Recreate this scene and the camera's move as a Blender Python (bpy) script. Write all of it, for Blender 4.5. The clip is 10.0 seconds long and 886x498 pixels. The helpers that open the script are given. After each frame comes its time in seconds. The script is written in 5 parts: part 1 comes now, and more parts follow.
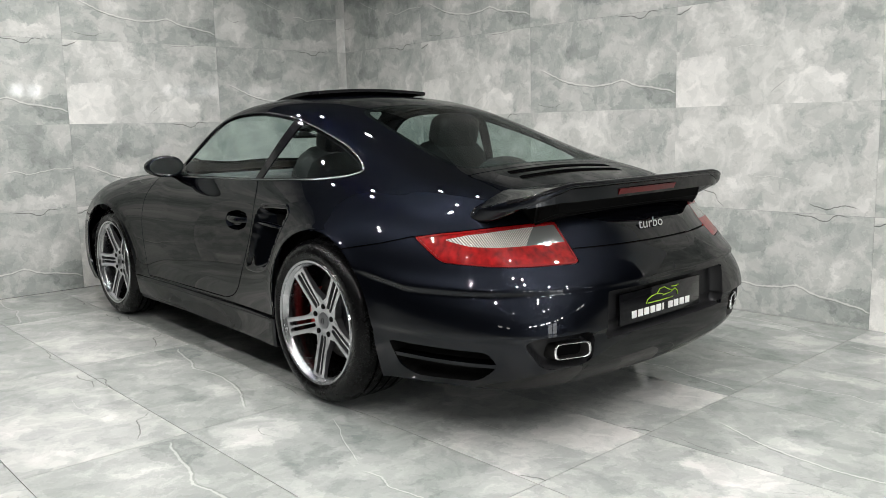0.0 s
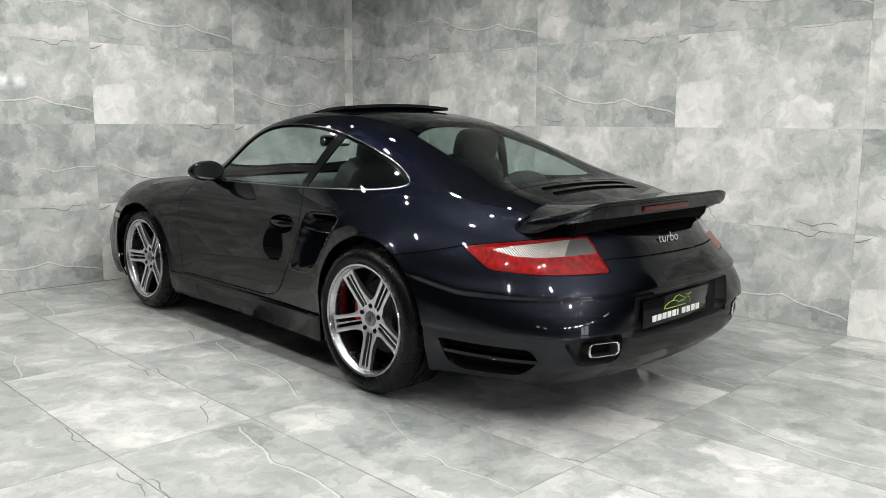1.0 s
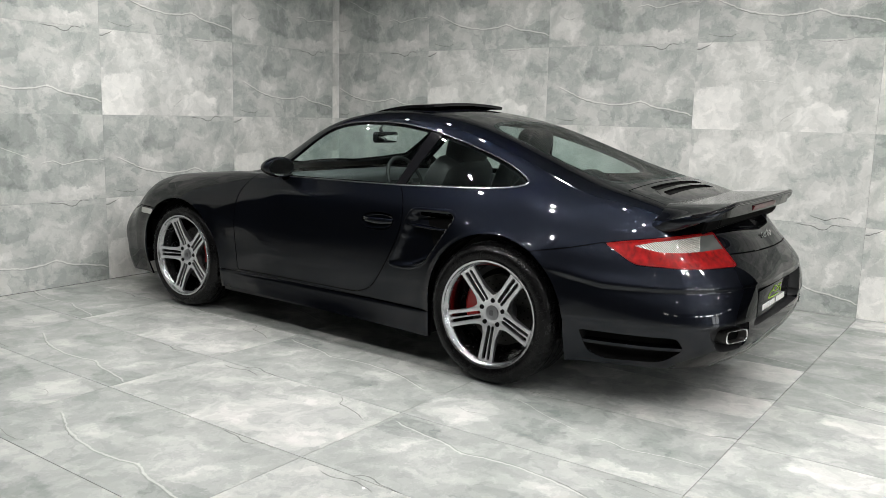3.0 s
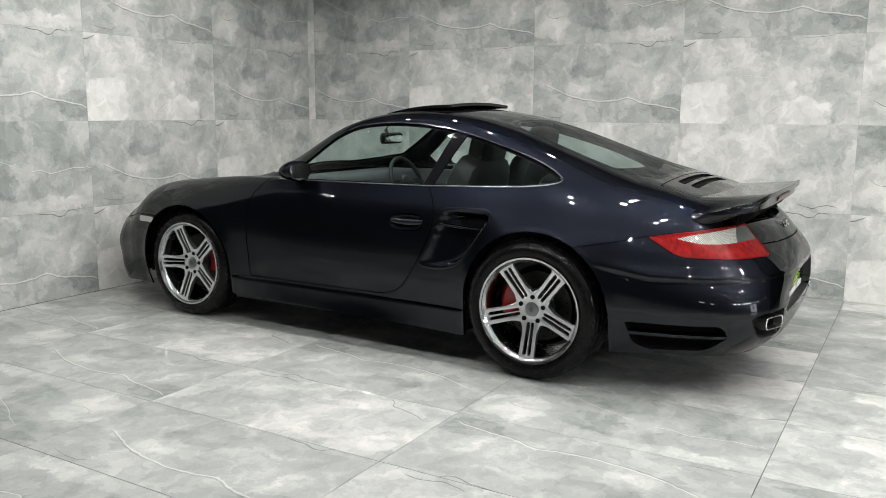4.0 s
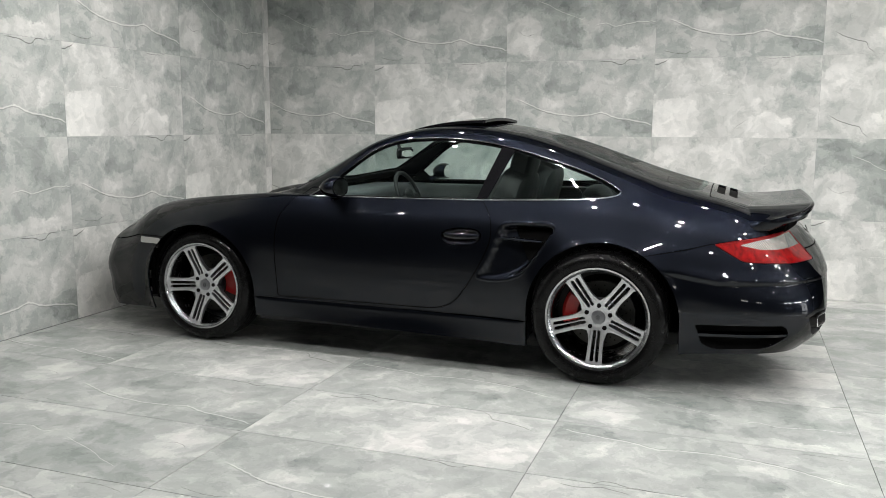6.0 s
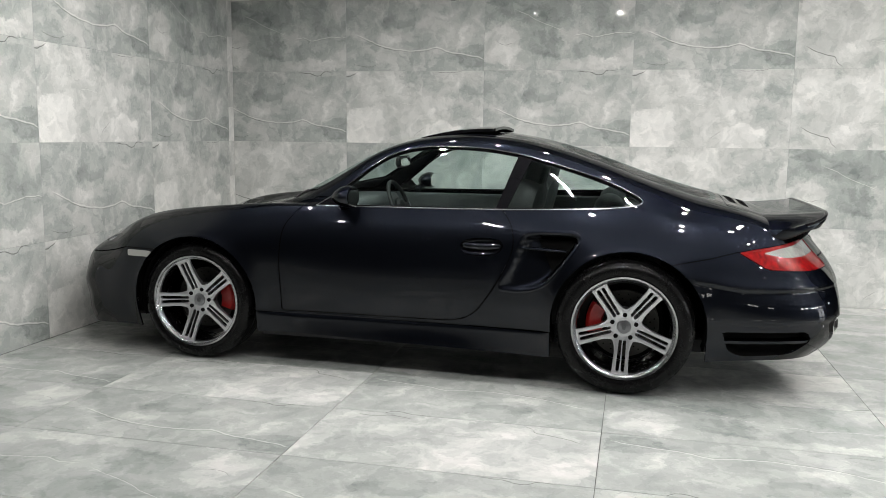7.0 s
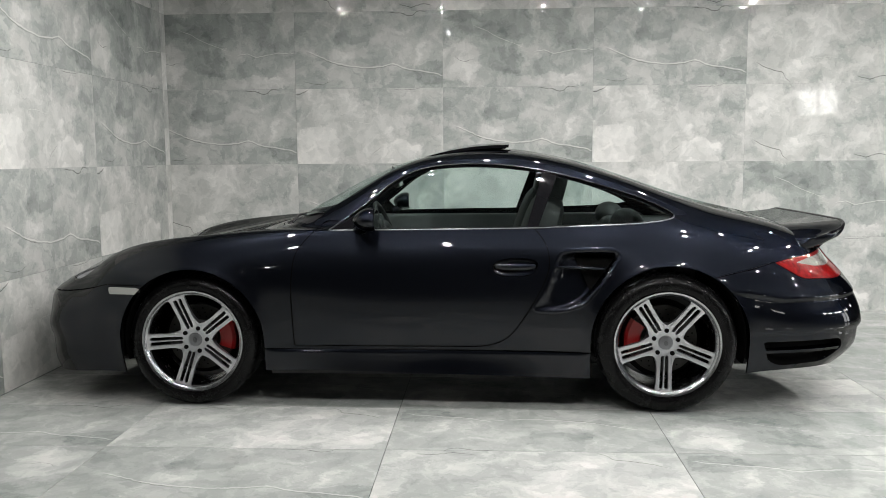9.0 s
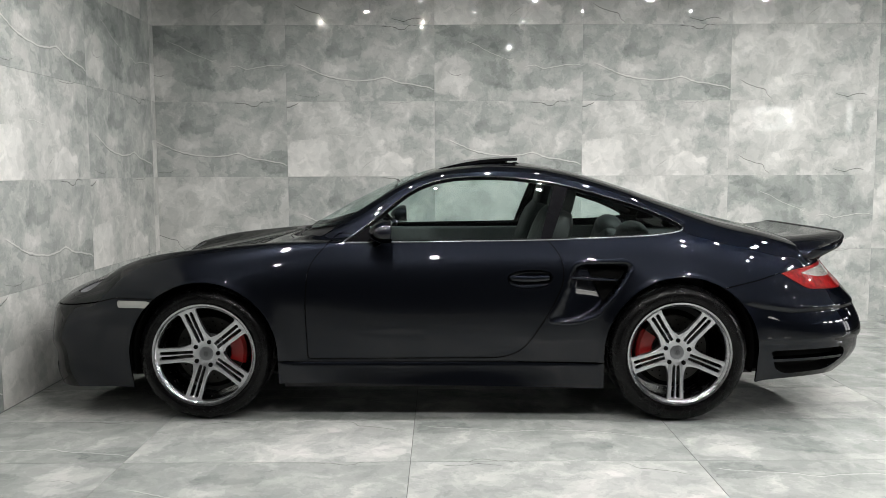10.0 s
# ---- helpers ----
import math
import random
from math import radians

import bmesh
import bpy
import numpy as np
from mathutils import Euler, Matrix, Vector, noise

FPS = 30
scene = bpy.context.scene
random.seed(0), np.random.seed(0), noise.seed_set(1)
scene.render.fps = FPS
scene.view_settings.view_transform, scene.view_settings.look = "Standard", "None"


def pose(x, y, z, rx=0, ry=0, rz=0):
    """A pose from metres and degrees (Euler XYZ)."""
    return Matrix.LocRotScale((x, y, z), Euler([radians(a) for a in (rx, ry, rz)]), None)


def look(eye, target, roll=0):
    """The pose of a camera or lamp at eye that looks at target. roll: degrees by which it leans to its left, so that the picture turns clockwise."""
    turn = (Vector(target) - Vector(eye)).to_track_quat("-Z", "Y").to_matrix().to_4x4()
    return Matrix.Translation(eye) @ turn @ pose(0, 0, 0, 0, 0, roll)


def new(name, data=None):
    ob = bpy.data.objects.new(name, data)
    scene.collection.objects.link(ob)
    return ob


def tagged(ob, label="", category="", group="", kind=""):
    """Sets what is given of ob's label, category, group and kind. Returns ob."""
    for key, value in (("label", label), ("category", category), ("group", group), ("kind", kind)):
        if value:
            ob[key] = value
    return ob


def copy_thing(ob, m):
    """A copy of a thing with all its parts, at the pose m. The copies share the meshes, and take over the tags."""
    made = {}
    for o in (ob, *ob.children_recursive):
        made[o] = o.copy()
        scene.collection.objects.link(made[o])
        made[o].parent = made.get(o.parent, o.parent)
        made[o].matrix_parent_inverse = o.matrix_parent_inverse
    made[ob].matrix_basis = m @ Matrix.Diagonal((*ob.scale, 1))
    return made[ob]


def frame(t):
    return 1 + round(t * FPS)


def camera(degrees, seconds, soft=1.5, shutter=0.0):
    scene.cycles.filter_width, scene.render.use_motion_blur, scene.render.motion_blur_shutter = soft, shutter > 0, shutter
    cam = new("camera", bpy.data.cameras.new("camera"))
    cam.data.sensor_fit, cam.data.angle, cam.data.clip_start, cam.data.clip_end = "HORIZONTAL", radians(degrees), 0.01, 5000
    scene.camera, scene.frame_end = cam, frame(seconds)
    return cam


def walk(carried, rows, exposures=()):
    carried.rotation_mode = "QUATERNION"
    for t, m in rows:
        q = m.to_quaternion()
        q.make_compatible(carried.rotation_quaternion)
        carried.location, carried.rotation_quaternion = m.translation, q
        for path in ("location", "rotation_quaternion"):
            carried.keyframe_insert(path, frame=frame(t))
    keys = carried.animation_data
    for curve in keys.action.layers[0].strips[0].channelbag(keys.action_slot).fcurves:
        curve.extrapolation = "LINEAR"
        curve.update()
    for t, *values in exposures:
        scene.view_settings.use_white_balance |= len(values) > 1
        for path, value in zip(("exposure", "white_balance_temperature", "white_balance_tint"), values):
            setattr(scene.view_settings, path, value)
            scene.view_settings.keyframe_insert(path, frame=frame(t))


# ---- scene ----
cam = camera(56.7, 10.0, soft=0.7)
PATH = [
    (0, (0.201, 0.069, 1.131), (1.525, 1.538, 0.833), -1.4),
    (0.5, (-0.068, 0.019, 1.172), (1.29, 1.456, 0.876), -0.5),
    (1, (-0.28, 0.04, 1.232), (1.108, 1.446, 0.926), 0.3),
    (1.5, (-0.407, 0.229, 1.229), (1.029, 1.586, 0.917), 1.1),
    (2, (-0.597, 0.434, 1.263), (0.893, 1.728, 0.94), 1.6),
    (2.5, (-0.935, 0.638, 1.267), (0.612, 1.863, 0.942), 1.7),
    (4, (-1.48, 1.295, 1.273), (0.222, 2.294, 0.945), 0.3),
    (4.5, (-1.7, 1.506, 1.289), (0.041, 2.434, 0.963), 0.0),
    (5, (-1.771, 1.758, 1.265), (0.011, 2.609, 0.95), -0.1),
    (5.5, (-1.888, 1.997, 1.29), (-0.064, 2.758, 0.983), -0.0),
    (7, (-2.045, 2.85, 1.277), (-0.115, 3.298, 1.002), 0.7),
    (7.5, (-2.066, 3.136, 1.273), (-0.112, 3.474, 1.011), 0.6),
    (8, (-2.078, 3.379, 1.266), (-0.11, 3.632, 1.015), 0.3),
    (8.5, (-1.969, 3.571, 1.249), (0.009, 3.745, 1.011), -0.2),
    (9, (-1.938, 3.744, 1.253), (0.047, 3.851, 1.03), -0.4),
    (9.5, (-1.957, 3.939, 1.254), (0.032, 3.985, 1.048), -0.4),
    (10, (-1.969, 4.047, 1.248), (0.022, 4.042, 1.058), -0.2),
]
walk(cam, [(t, look(eye, target, roll)) for t, eye, target, roll in PATH])

# ---- the room's plan (metres) ----
WALL_X = 4.715          # long tiled wall beside the car
WALL_Y = 6.34           # tiled wall before the car's nose
LEFT_END = 0.5          # where that wall stops
EAST_END = 0.20         # where the long wall stops and the hall widens
FAR_X, FAR_Y, HALL_X = -8.5, -4.3, 14.5
CEIL = 2.9
CAR = Vector((2.93, 4.054, 0.0))   # middle of the wheelbase on the floor

# ---- world and light ----
world = bpy.data.worlds.new("world")
scene.world = world
world.use_nodes = True
world.node_tree.nodes["Background"].inputs[0].default_value = (0.8, 0.9, 1.0, 1)
world.node_tree.nodes["Background"].inputs[1].default_value = 0.35
scene.view_settings.exposure = 0.0


# ---- small tools ----
def mesh_of(name, verts, faces, smooth=True):
    me = bpy.data.meshes.new(name)
    me.from_pydata([tuple(v) for v in verts], [], [tuple(f) for f in faces])
    me.update()
    if smooth:
        me.shade_smooth()
    return me


def put(name, me, material, parent=None, label=""):
    ob = new(name, me)
    if material is not None:
        me.materials.append(material)
    if parent is not None:
        ob.parent = parent
    return tagged(ob, label)


def part(name, bm, material, parent, label="", smooth=True):
    me = bpy.data.meshes.new(name)
    bmesh.ops.recalc_face_normals(bm, faces=bm.faces)
    bm.to_mesh(me)
    bm.free()
    if smooth:
        me.shade_smooth()
        me.set_sharp_from_angle(angle=radians(35))
    return put(name, me, material, parent, label)


def empty(name, where, label, category, group="", kind=""):
    ob = new(name)
    ob.matrix_basis = where if isinstance(where, Matrix) else Matrix.Translation(where)
    return tagged(ob, label, category, group, kind)


def box_bm(x0, x1, y0, y1, z0, z1, bevel=0.0, seg=2):
    bm = bmesh.new()
    bmesh.ops.create_cube(bm, size=1.0, matrix=Matrix.Translation(((x0 + x1) / 2, (y0 + y1) / 2, (z0 + z1) / 2)) @ Matrix.Diagonal((x1 - x0, y1 - y0, z1 - z0, 1)))
    if bevel:
        bmesh.ops.bevel(bm, geom=bm.edges[:], offset=bevel, segments=seg, affect="EDGES", profile=0.5)
    return bm


def lathe(profile, n, axis="x", a0=0.0, a1=2 * math.pi, close=True):
    """Turns (r, h) pairs round an axis; h runs along it."""
    verts, faces = [], []
    full = abs(a1 - a0 - 2 * math.pi) < 1e-6
    m = n if full else n + 1
    for i in range(m):
        a = a0 + (a1 - a0) * i / n
        c, s = math.cos(a), math.sin(a)
        for r, h in profile:
            verts.append((h, r * c, r * s) if axis == "x" else (r * c, r * s, h))
    k = len(profile)
    for i in range(n):
        j = (i + 1) % m
        for p in range(k if close else k - 1):
            q = (p + 1) % k
            faces.append((i * k + p, j * k + p, j * k + q, i * k + q))
    return verts, faces


def bm_of(verts, faces):
    bm = bmesh.new()
    vs = [bm.verts.new(v) for v in verts]
    for f in faces:
        try:
            bm.faces.new([vs[i] for i in f])
        except ValueError:
            pass
    return bm


def tube(points, radius, n=8, cap=True, closed=False, flat=1.0):
    """A round bar along points; flat squeezes it across."""
    pts = [Vector(p) for p in points]
    verts, faces, m = [], [], len(pts)
    for i, p in enumerate(pts):
        a = pts[(i - 1) % m] if closed else pts[max(i - 1, 0)]
        b = pts[(i + 1) % m] if closed else pts[min(i + 1, m - 1)]
        t = (b - a).normalized()
        u = t.cross(Vector((0, 0, 1)))
        u = (u if u.length > 1e-3 else t.cross(Vector((1, 0, 0)))).normalized()
        w = u.cross(t)
        r = radius[i] if isinstance(radius, (list, tuple)) else radius
        for k in range(n):
            ang = 2 * math.pi * k / n
            verts.append(p + r * (u * math.cos(ang) * flat + w * math.sin(ang)))
    for i in range(m if closed else m - 1):
        j = (i + 1) % m
        for k in range(n):
            l = (k + 1) % n
            faces.append((i * n + k, i * n + l, j * n + l, j * n + k))
    if cap and not closed:
        faces += [tuple(range(n))[::-1], tuple(range((m - 1) * n, m * n))]
    return verts, faces


def spline(us, vals, at, breaks=()):
    """Natural cubic spline through (us, vals), split at the nodes in breaks; us ascending."""
    us, vals, at = np.asarray(us, float), np.asarray(vals, float), np.asarray(at, float)
    cuts = [0, *breaks, len(us) - 1]
    out = np.zeros((len(at), vals.shape[1]))
    for a, b in zip(cuts[:-1], cuts[1:]):
        x, y = us[a:b + 1], vals[a:b + 1]
        n = len(x)
        h = np.diff(x)
        A, r = np.zeros((n, n)), np.zeros((n, y.shape[1]))
        A[0, 0] = A[-1, -1] = 1
        for i in range(1, n - 1):
            A[i, i - 1:i + 2] = h[i - 1], 2 * (h[i - 1] + h[i]), h[i]
            r[i] = 6 * ((y[i + 1] - y[i]) / h[i] - (y[i] - y[i - 1]) / h[i - 1])
        m = np.linalg.solve(A, r)
        sel = (at >= x[0] - 1e-9) & (at <= x[-1] + 1e-9)
        q = at[sel]
        k = np.clip(np.searchsorted(x, q) - 1, 0, n - 2)
        d, e, hh = (q - x[k])[:, None], (x[k + 1] - q)[:, None], h[k][:, None]
        out[sel] = m[k] * e ** 3 / (6 * hh) + m[k + 1] * d ** 3 / (6 * hh) + (y[k] / hh - m[k] * hh / 6) * e + (y[k + 1] / hh - m[k + 1] * hh / 6) * d
    return out


def ring(points, n=160, closed=True):
    """A smooth closed outline through a few points (Catmull-Rom)."""
    p = np.asarray(points, float)
    m = len(p)
    out = []
    for i in range(m):
        a, b, c, d = p[(i - 1) % m], p[i], p[(i + 1) % m], p[(i + 2) % m]
        k = max(2, n // m)
        for j in range(k):
            t = j / k
            out.append(0.5 * (2 * b + (c - a) * t + (2 * a - 5 * b + 4 * c - d) * t * t + (3 * b - a - 3 * c + d) * t ** 3))
    return np.array(out)


def rounded(points, radii, n=6):
    """A polygon with rounded corners."""
    p = np.asarray(points, float)
    m, out = len(p), []
    for i in range(m):
        a, b, c = p[i - 1], p[i], p[(i + 1) % m]
        r = radii[i] if isinstance(radii, (list, tuple)) else radii
        ra, rc = min(r, np.linalg.norm(a - b) * 0.49), min(r, np.linalg.norm(c - b) * 0.49)
        s, e = b + (a - b) / np.linalg.norm(a - b) * ra, b + (c - b) / np.linalg.norm(c - b) * rc
        for j in range(n + 1):
            t = j / n
            out.append((1 - t) ** 2 * s + 2 * t * (1 - t) * b + t * t * e)
    return np.array(out)


def signed(q, poly):
    """Signed distance of the points q to a closed outline, negative inside."""
    q, a = np.asarray(q, float), np.asarray(poly, float)
    b = np.roll(a, -1, axis=0)
    best, inside = np.full(len(q), 1e9), np.zeros(len(q), bool)
    for (ax, ay), (bx, by) in zip(a, b):
        ex, ey = bx - ax, by - ay
        wx, wy = q[:, 0] - ax, q[:, 1] - ay
        t = np.clip((wx * ex + wy * ey) / max(ex * ex + ey * ey, 1e-12), 0, 1)
        best = np.minimum(best, (wx - t * ex) ** 2 + (wy - t * ey) ** 2)
        cross = (ay <= q[:, 1]) != (by <= q[:, 1])
        if ey != 0:
            inside ^= cross & (q[:, 0] < ax + (q[:, 1] - ay) * ex / ey)
    return np.sqrt(best) * np.where(inside, -1, 1)


# ---- materials ----
def material(name, colour, rough=0.5, metal=0.0, **more):
    m = bpy.data.materials.new(name)
    m.use_nodes = True
    b = m.node_tree.nodes["Principled BSDF"]
    b.inputs["Base Color"].default_value = (*colour, 1)
    b.inputs["Roughness"].default_value = rough
    b.inputs["Metallic"].default_value = metal
    for k, v in more.items():
        b.inputs[k.replace("_", " ")].default_value = v
    return m


def grain(m, scale=60.0, amount=0.15, bump=0.0, rough=0.0, detail=6.0):
    """Mottles a plain material at two sizes: colour, gloss and relief."""
    nt = m.node_tree
    b = nt.nodes["Principled BSDF"]
    co = nt.nodes.new("ShaderNodeTexCoord")
    big, small = nt.nodes.new("ShaderNodeTexNoise"), nt.nodes.new("ShaderNodeTexNoise")
    big.inputs["Scale"].default_value, small.inputs["Scale"].default_value = scale * 0.12, scale
    mix = nt.nodes.new("ShaderNodeMath")
    mix.operation = "ADD"
    for n in (big, small):
        n.inputs["Detail"].default_value = detail
        nt.links.new(co.outputs["Object"], n.inputs["Vector"])
    nt.links.new(big.outputs["Fac"], mix.inputs[0])
    nt.links.new(small.outputs["Fac"], mix.inputs[1])
    ramp = nt.nodes.new("ShaderNodeMapRange")
    ramp.inputs["From Min"].default_value, ramp.inputs["From Max"].default_value = 0.6, 1.4
    ramp.inputs["To Min"].default_value, ramp.inputs["To Max"].default_value = 1 - amount, 1 + amount
    nt.links.new(mix.outputs[0], ramp.inputs["Value"])
    hsv = nt.nodes.new("ShaderNodeHueSaturation")
    hsv.inputs["Color"].default_value = b.inputs["Base Color"].default_value
    nt.links.new(ramp.outputs[0], hsv.inputs["Value"])
    nt.links.new(hsv.outputs[0], b.inputs["Base Color"])
    if bump:
        bp = nt.nodes.new("ShaderNodeBump")
        bp.inputs["Strength"].default_value, bp.inputs["Distance"].default_value = bump, 0.002
        nt.links.new(small.outputs["Fac"], bp.inputs["Height"])
        nt.links.new(bp.outputs[0], b.inputs["Normal"])
    if rough:
        rr = nt.nodes.new("ShaderNodeMapRange")
        base = b.inputs["Roughness"].default_value
        rr.inputs["From Min"].default_value, rr.inputs["From Max"].default_value = 0.6, 1.4
        rr.inputs["To Min"].default_value, rr.inputs["To Max"].default_value = base * (1 - rough), base * (1 + rough)
        nt.links.new(mix.outputs[0], rr.inputs["Value"])
        nt.links.new(rr.outputs[0], b.inputs["Roughness"])
    return m


PAINT = material("dark blue-black metallic paint", (0.0092, 0.0108, 0.0156), 0.40, 1.0, Coat_Weight=0.80, Coat_Roughness=0.018, Coat_IOR=1.46, Specular_Tint=(0.05, 0.055, 0.07, 1))
GAP = material("black seal", (0.003, 0.003, 0.003), 0.8, 0.0, Specular_IOR_Level=0.05)
BLACK = grain(material("black plastic", (0.010, 0.010, 0.011), 0.45, 0.0, Specular_IOR_Level=0.3), 220, 0.2, 0.15, 0.2)
GLOSS = material("gloss black trim", (0.006, 0.006, 0.007), 0.06, 0.0, Specular_IOR_Level=0.22)
RUBBER = grain(material("tyre rubber", (0.0040, 0.0040, 0.0042), 0.26, 0.0, Specular_IOR_Level=0.18), 160, 0.25, 0.2, 0.2)
SILVER = grain(material("bright silver alloy", (0.60, 0.61, 0.63), 0.25, 0.60), 300, 0.06)
GREYALLOY = grain(material("grey painted alloy", (0.20, 0.205, 0.215), 0.35, 0.7), 200, 0.1, 0.0, 0.2)
CHROME = material("chrome", (0.8, 0.8, 0.8), 0.08, 1.0)
CALIPER = grain(material("red caliper enamel", (0.36, 0.010, 0.010), 0.3, 0.0, Coat_Weight=0.4), 120, 0.15)
DISC = grain(material("brake disc steel", (0.035, 0.034, 0.032), 0.42, 0.85), 180, 0.2, 0.1, 0.2)
# near-black for bolts, liners and holes; the holes' shade is in this colour
DARK = material("dark cavity", (0.004, 0.004, 0.004), 0.8, 0.0, Specular_IOR_Level=0.05)
DARKALLOY = grain(material("dark grey alloy", (0.13, 0.132, 0.138), 0.35, 0.6), 200, 0.1)
LIPALLOY = grain(material("polished alloy lip", (0.50, 0.505, 0.52), 0.20, 1.0), 80, 0.3, 0.0, 0.5)
BARREL = grain(material("turned alloy barrel", (0.30, 0.305, 0.315), 0.22, 1.0), 60, 0.35, 0.0, 0.5)
TRIMGREY = material("satin anodised trim", (0.22, 0.224, 0.23), 0.28, 1.0)


# ---- porcelain tile prints ----
def node(nt, kind, **sets):
    n = nt.nodes.new("ShaderNode" + kind)
    for k, v in sets.items():
        if k == "op":
            n.operation = v
        else:
            n.inputs[k.replace("_", " ")].default_value = v
    return n


def calc(nt, op, a, b=0.0, c=0.0):
    n = nt.nodes.new("ShaderNodeMath")
    n.operation = op
    for i, v in enumerate((a, b, c)):
        if isinstance(v, (int, float)):
            n.inputs[i].default_value = v
        else:
            nt.links.new(v, n.inputs[i])
    return n.outputs[0]


def fade(nt, x, lo, hi, to0=0.0, to1=1.0):
    n = nt.nodes.new("ShaderNodeMapRange")
    n.interpolation_type = "SMOOTHSTEP"
    nt.links.new(x, n.inputs["Value"])
    for k, v in (("From Min", lo), ("From Max", hi), ("To Min", to0), ("To Max", to1)):
        n.inputs[k].default_value = v
    return n.outputs[0]


def curve_of(nt, x, points):
    n = nt.nodes.new("ShaderNodeFloatCurve")
    c = n.mapping.curves[0]
    c.points[0].location, c.points[1].location = points[0], points[-1]
    for p in points[1:-1]:
        c.points.new(*p)
    n.mapping.update()
    nt.links.new(x, n.inputs["Value"])
    return n.outputs[0]


def tile_print(name, seed, blobs, veins, cracks, rough=0.07, lift=0.0, contrast=1.0, white=0.85, warm=0.0):
    """Polished marble-look porcelain, 1.2 x 0.6 m a tile: cloudy patches, white veins and dark cracks at fixed places of the print."""
    m = bpy.data.materials.new(name)
    m.use_nodes = True
    nt = m.node_tree
    link = nt.links.new
    b = nt.nodes["Principled BSDF"]
    uv = nt.nodes.new("ShaderNodeTexCoord")
    warp = node(nt, "TexNoise", Scale=4.6, Detail=10.0, Roughness=0.70)
    at = nt.nodes.new("ShaderNodeVectorMath")
    at.operation, at.inputs[1].default_value = "ADD", (0, 0, seed * 3.7)
    link(uv.outputs["UV"], at.inputs[0])
    link(at.outputs[0], warp.inputs["Vector"])
    off = nt.nodes.new("ShaderNodeVectorMath")
    off.operation, off.inputs[1].default_value, off.inputs[2].default_value = "MULTIPLY_ADD", (.30, .28, 0), (-.15, -.14, 0)
    link(warp.outputs["Color"], off.inputs[0])
    bent = nt.nodes.new("ShaderNodeVectorMath")
    link(at.outputs[0], bent.inputs[0])
    link(off.outputs[0], bent.inputs[1])
    calm = nt.nodes.new("ShaderNodeVectorMath")
    calm.operation, calm.inputs[1].default_value = "MULTIPLY_ADD", (.85, .85, 0)
    link(off.outputs[0], calm.inputs[0])
    link(at.outputs[0], calm.inputs[2])
    sep, raw = nt.nodes.new("ShaderNodeSeparateXYZ"), nt.nodes.new("ShaderNodeSeparateXYZ")
    link(calm.outputs[0], sep.inputs[0])
    link(at.outputs[0], raw.inputs[0])
    fine = node(nt, "TexNoise", Scale=15.0, Detail=11.0, Roughness=0.74, Distortion=1.2)
    grit = node(nt, "TexNoise", Scale=85.0, Detail=6.0, Roughness=0.7)
    cloud = node(nt, "TexNoise", Scale=2.6, Detail=9.0, Roughness=0.58, Distortion=0.5)
    brush = node(nt, "TexNoise", Scale=9.0, Detail=8.0, Roughness=0.7, Distortion=0.8)
    lean = nt.nodes.new("ShaderNodeMapping")
    lean.inputs["Scale"].default_value, lean.inputs["Rotation"].default_value = (1.0, .32, 1.0), (0, 0, radians(14))
    link(bent.outputs[0], lean.inputs["Vector"])
    link(lean.outputs[0], brush.inputs["Vector"])
    for n in (cloud, fine, grit):
        link(bent.outputs[0], n.inputs["Vector"])

    def minus_half(x):
        return calc(nt, "SUBTRACT", x, .5)

    # torn patches, each of one tone, laid over one another at three sizes
    tone = calc(nt, "MULTIPLY_ADD", minus_half(cloud.outputs["Fac"]), .20 * contrast, .40 + lift)
    for scale, amount in ((3.4, .10), (7.5, .12), (18.0, .12)):
        cell = node(nt, "TexVoronoi", Scale=scale, Randomness=1.0)
        link(bent.outputs[0], cell.inputs["Vector"])
        parts = nt.nodes.new("ShaderNodeSeparateColor")
        link(cell.outputs["Color"], parts.inputs[0])
        tone = calc(nt, "MULTIPLY_ADD", minus_half(parts.outputs[0]), amount * contrast, tone)
    # torn edges where one drift of pigment ends on another
    drift = node(nt, "TexNoise", Scale=3.6, Detail=12.0, Roughness=0.64, Distortion=0.7)
    link(bent.outputs[0], drift.inputs["Vector"])
    for level, step in ((.38, .10), (.46, .08), (.54, .09), (.62, .08)):
        tone = calc(nt, "MULTIPLY_ADD", minus_half(fade(nt, drift.outputs["Fac"], level, level + .012)), step * contrast, tone)
    # the print's own large patches
    for cx, cy, rx, ry, amount in blobs:
        dx = calc(nt, "DIVIDE", calc(nt, "SUBTRACT", sep.outputs[0], cx), rx)
        dy = calc(nt, "DIVIDE", calc(nt, "SUBTRACT", sep.outputs[1], cy), ry)
        d = calc(nt, "POWER", calc(nt, "ADD", calc(nt, "POWER", calc(nt, "ABSOLUTE", dx), 3.0), calc(nt, "POWER", calc(nt, "ABSOLUTE", dy), 3.0)), .333)
        edge = calc(nt, "MULTIPLY_ADD", minus_half(fine.outputs["Fac"]), .5, d)
        both = calc(nt, "ADD", fade(nt, edge, 1.04, .95, 0.0, .50), fade(nt, edge, 1.45, .35, 0.0, .34))
        tone = calc(nt, "MULTIPLY_ADD", both, amount * contrast, tone)
    tone = calc(nt, "MULTIPLY_ADD", minus_half(brush.outputs["Fac"]), .24 * contrast, tone)
    tone = calc(nt, "MULTIPLY_ADD", minus_half(fine.outputs["Fac"]), .26 * contrast, tone)
    tone = calc(nt, "MULTIPLY_ADD", minus_half(grit.outputs["Fac"]), .14 * contrast, tone)
    ramp = nt.nodes.new("ShaderNodeValToRGB")
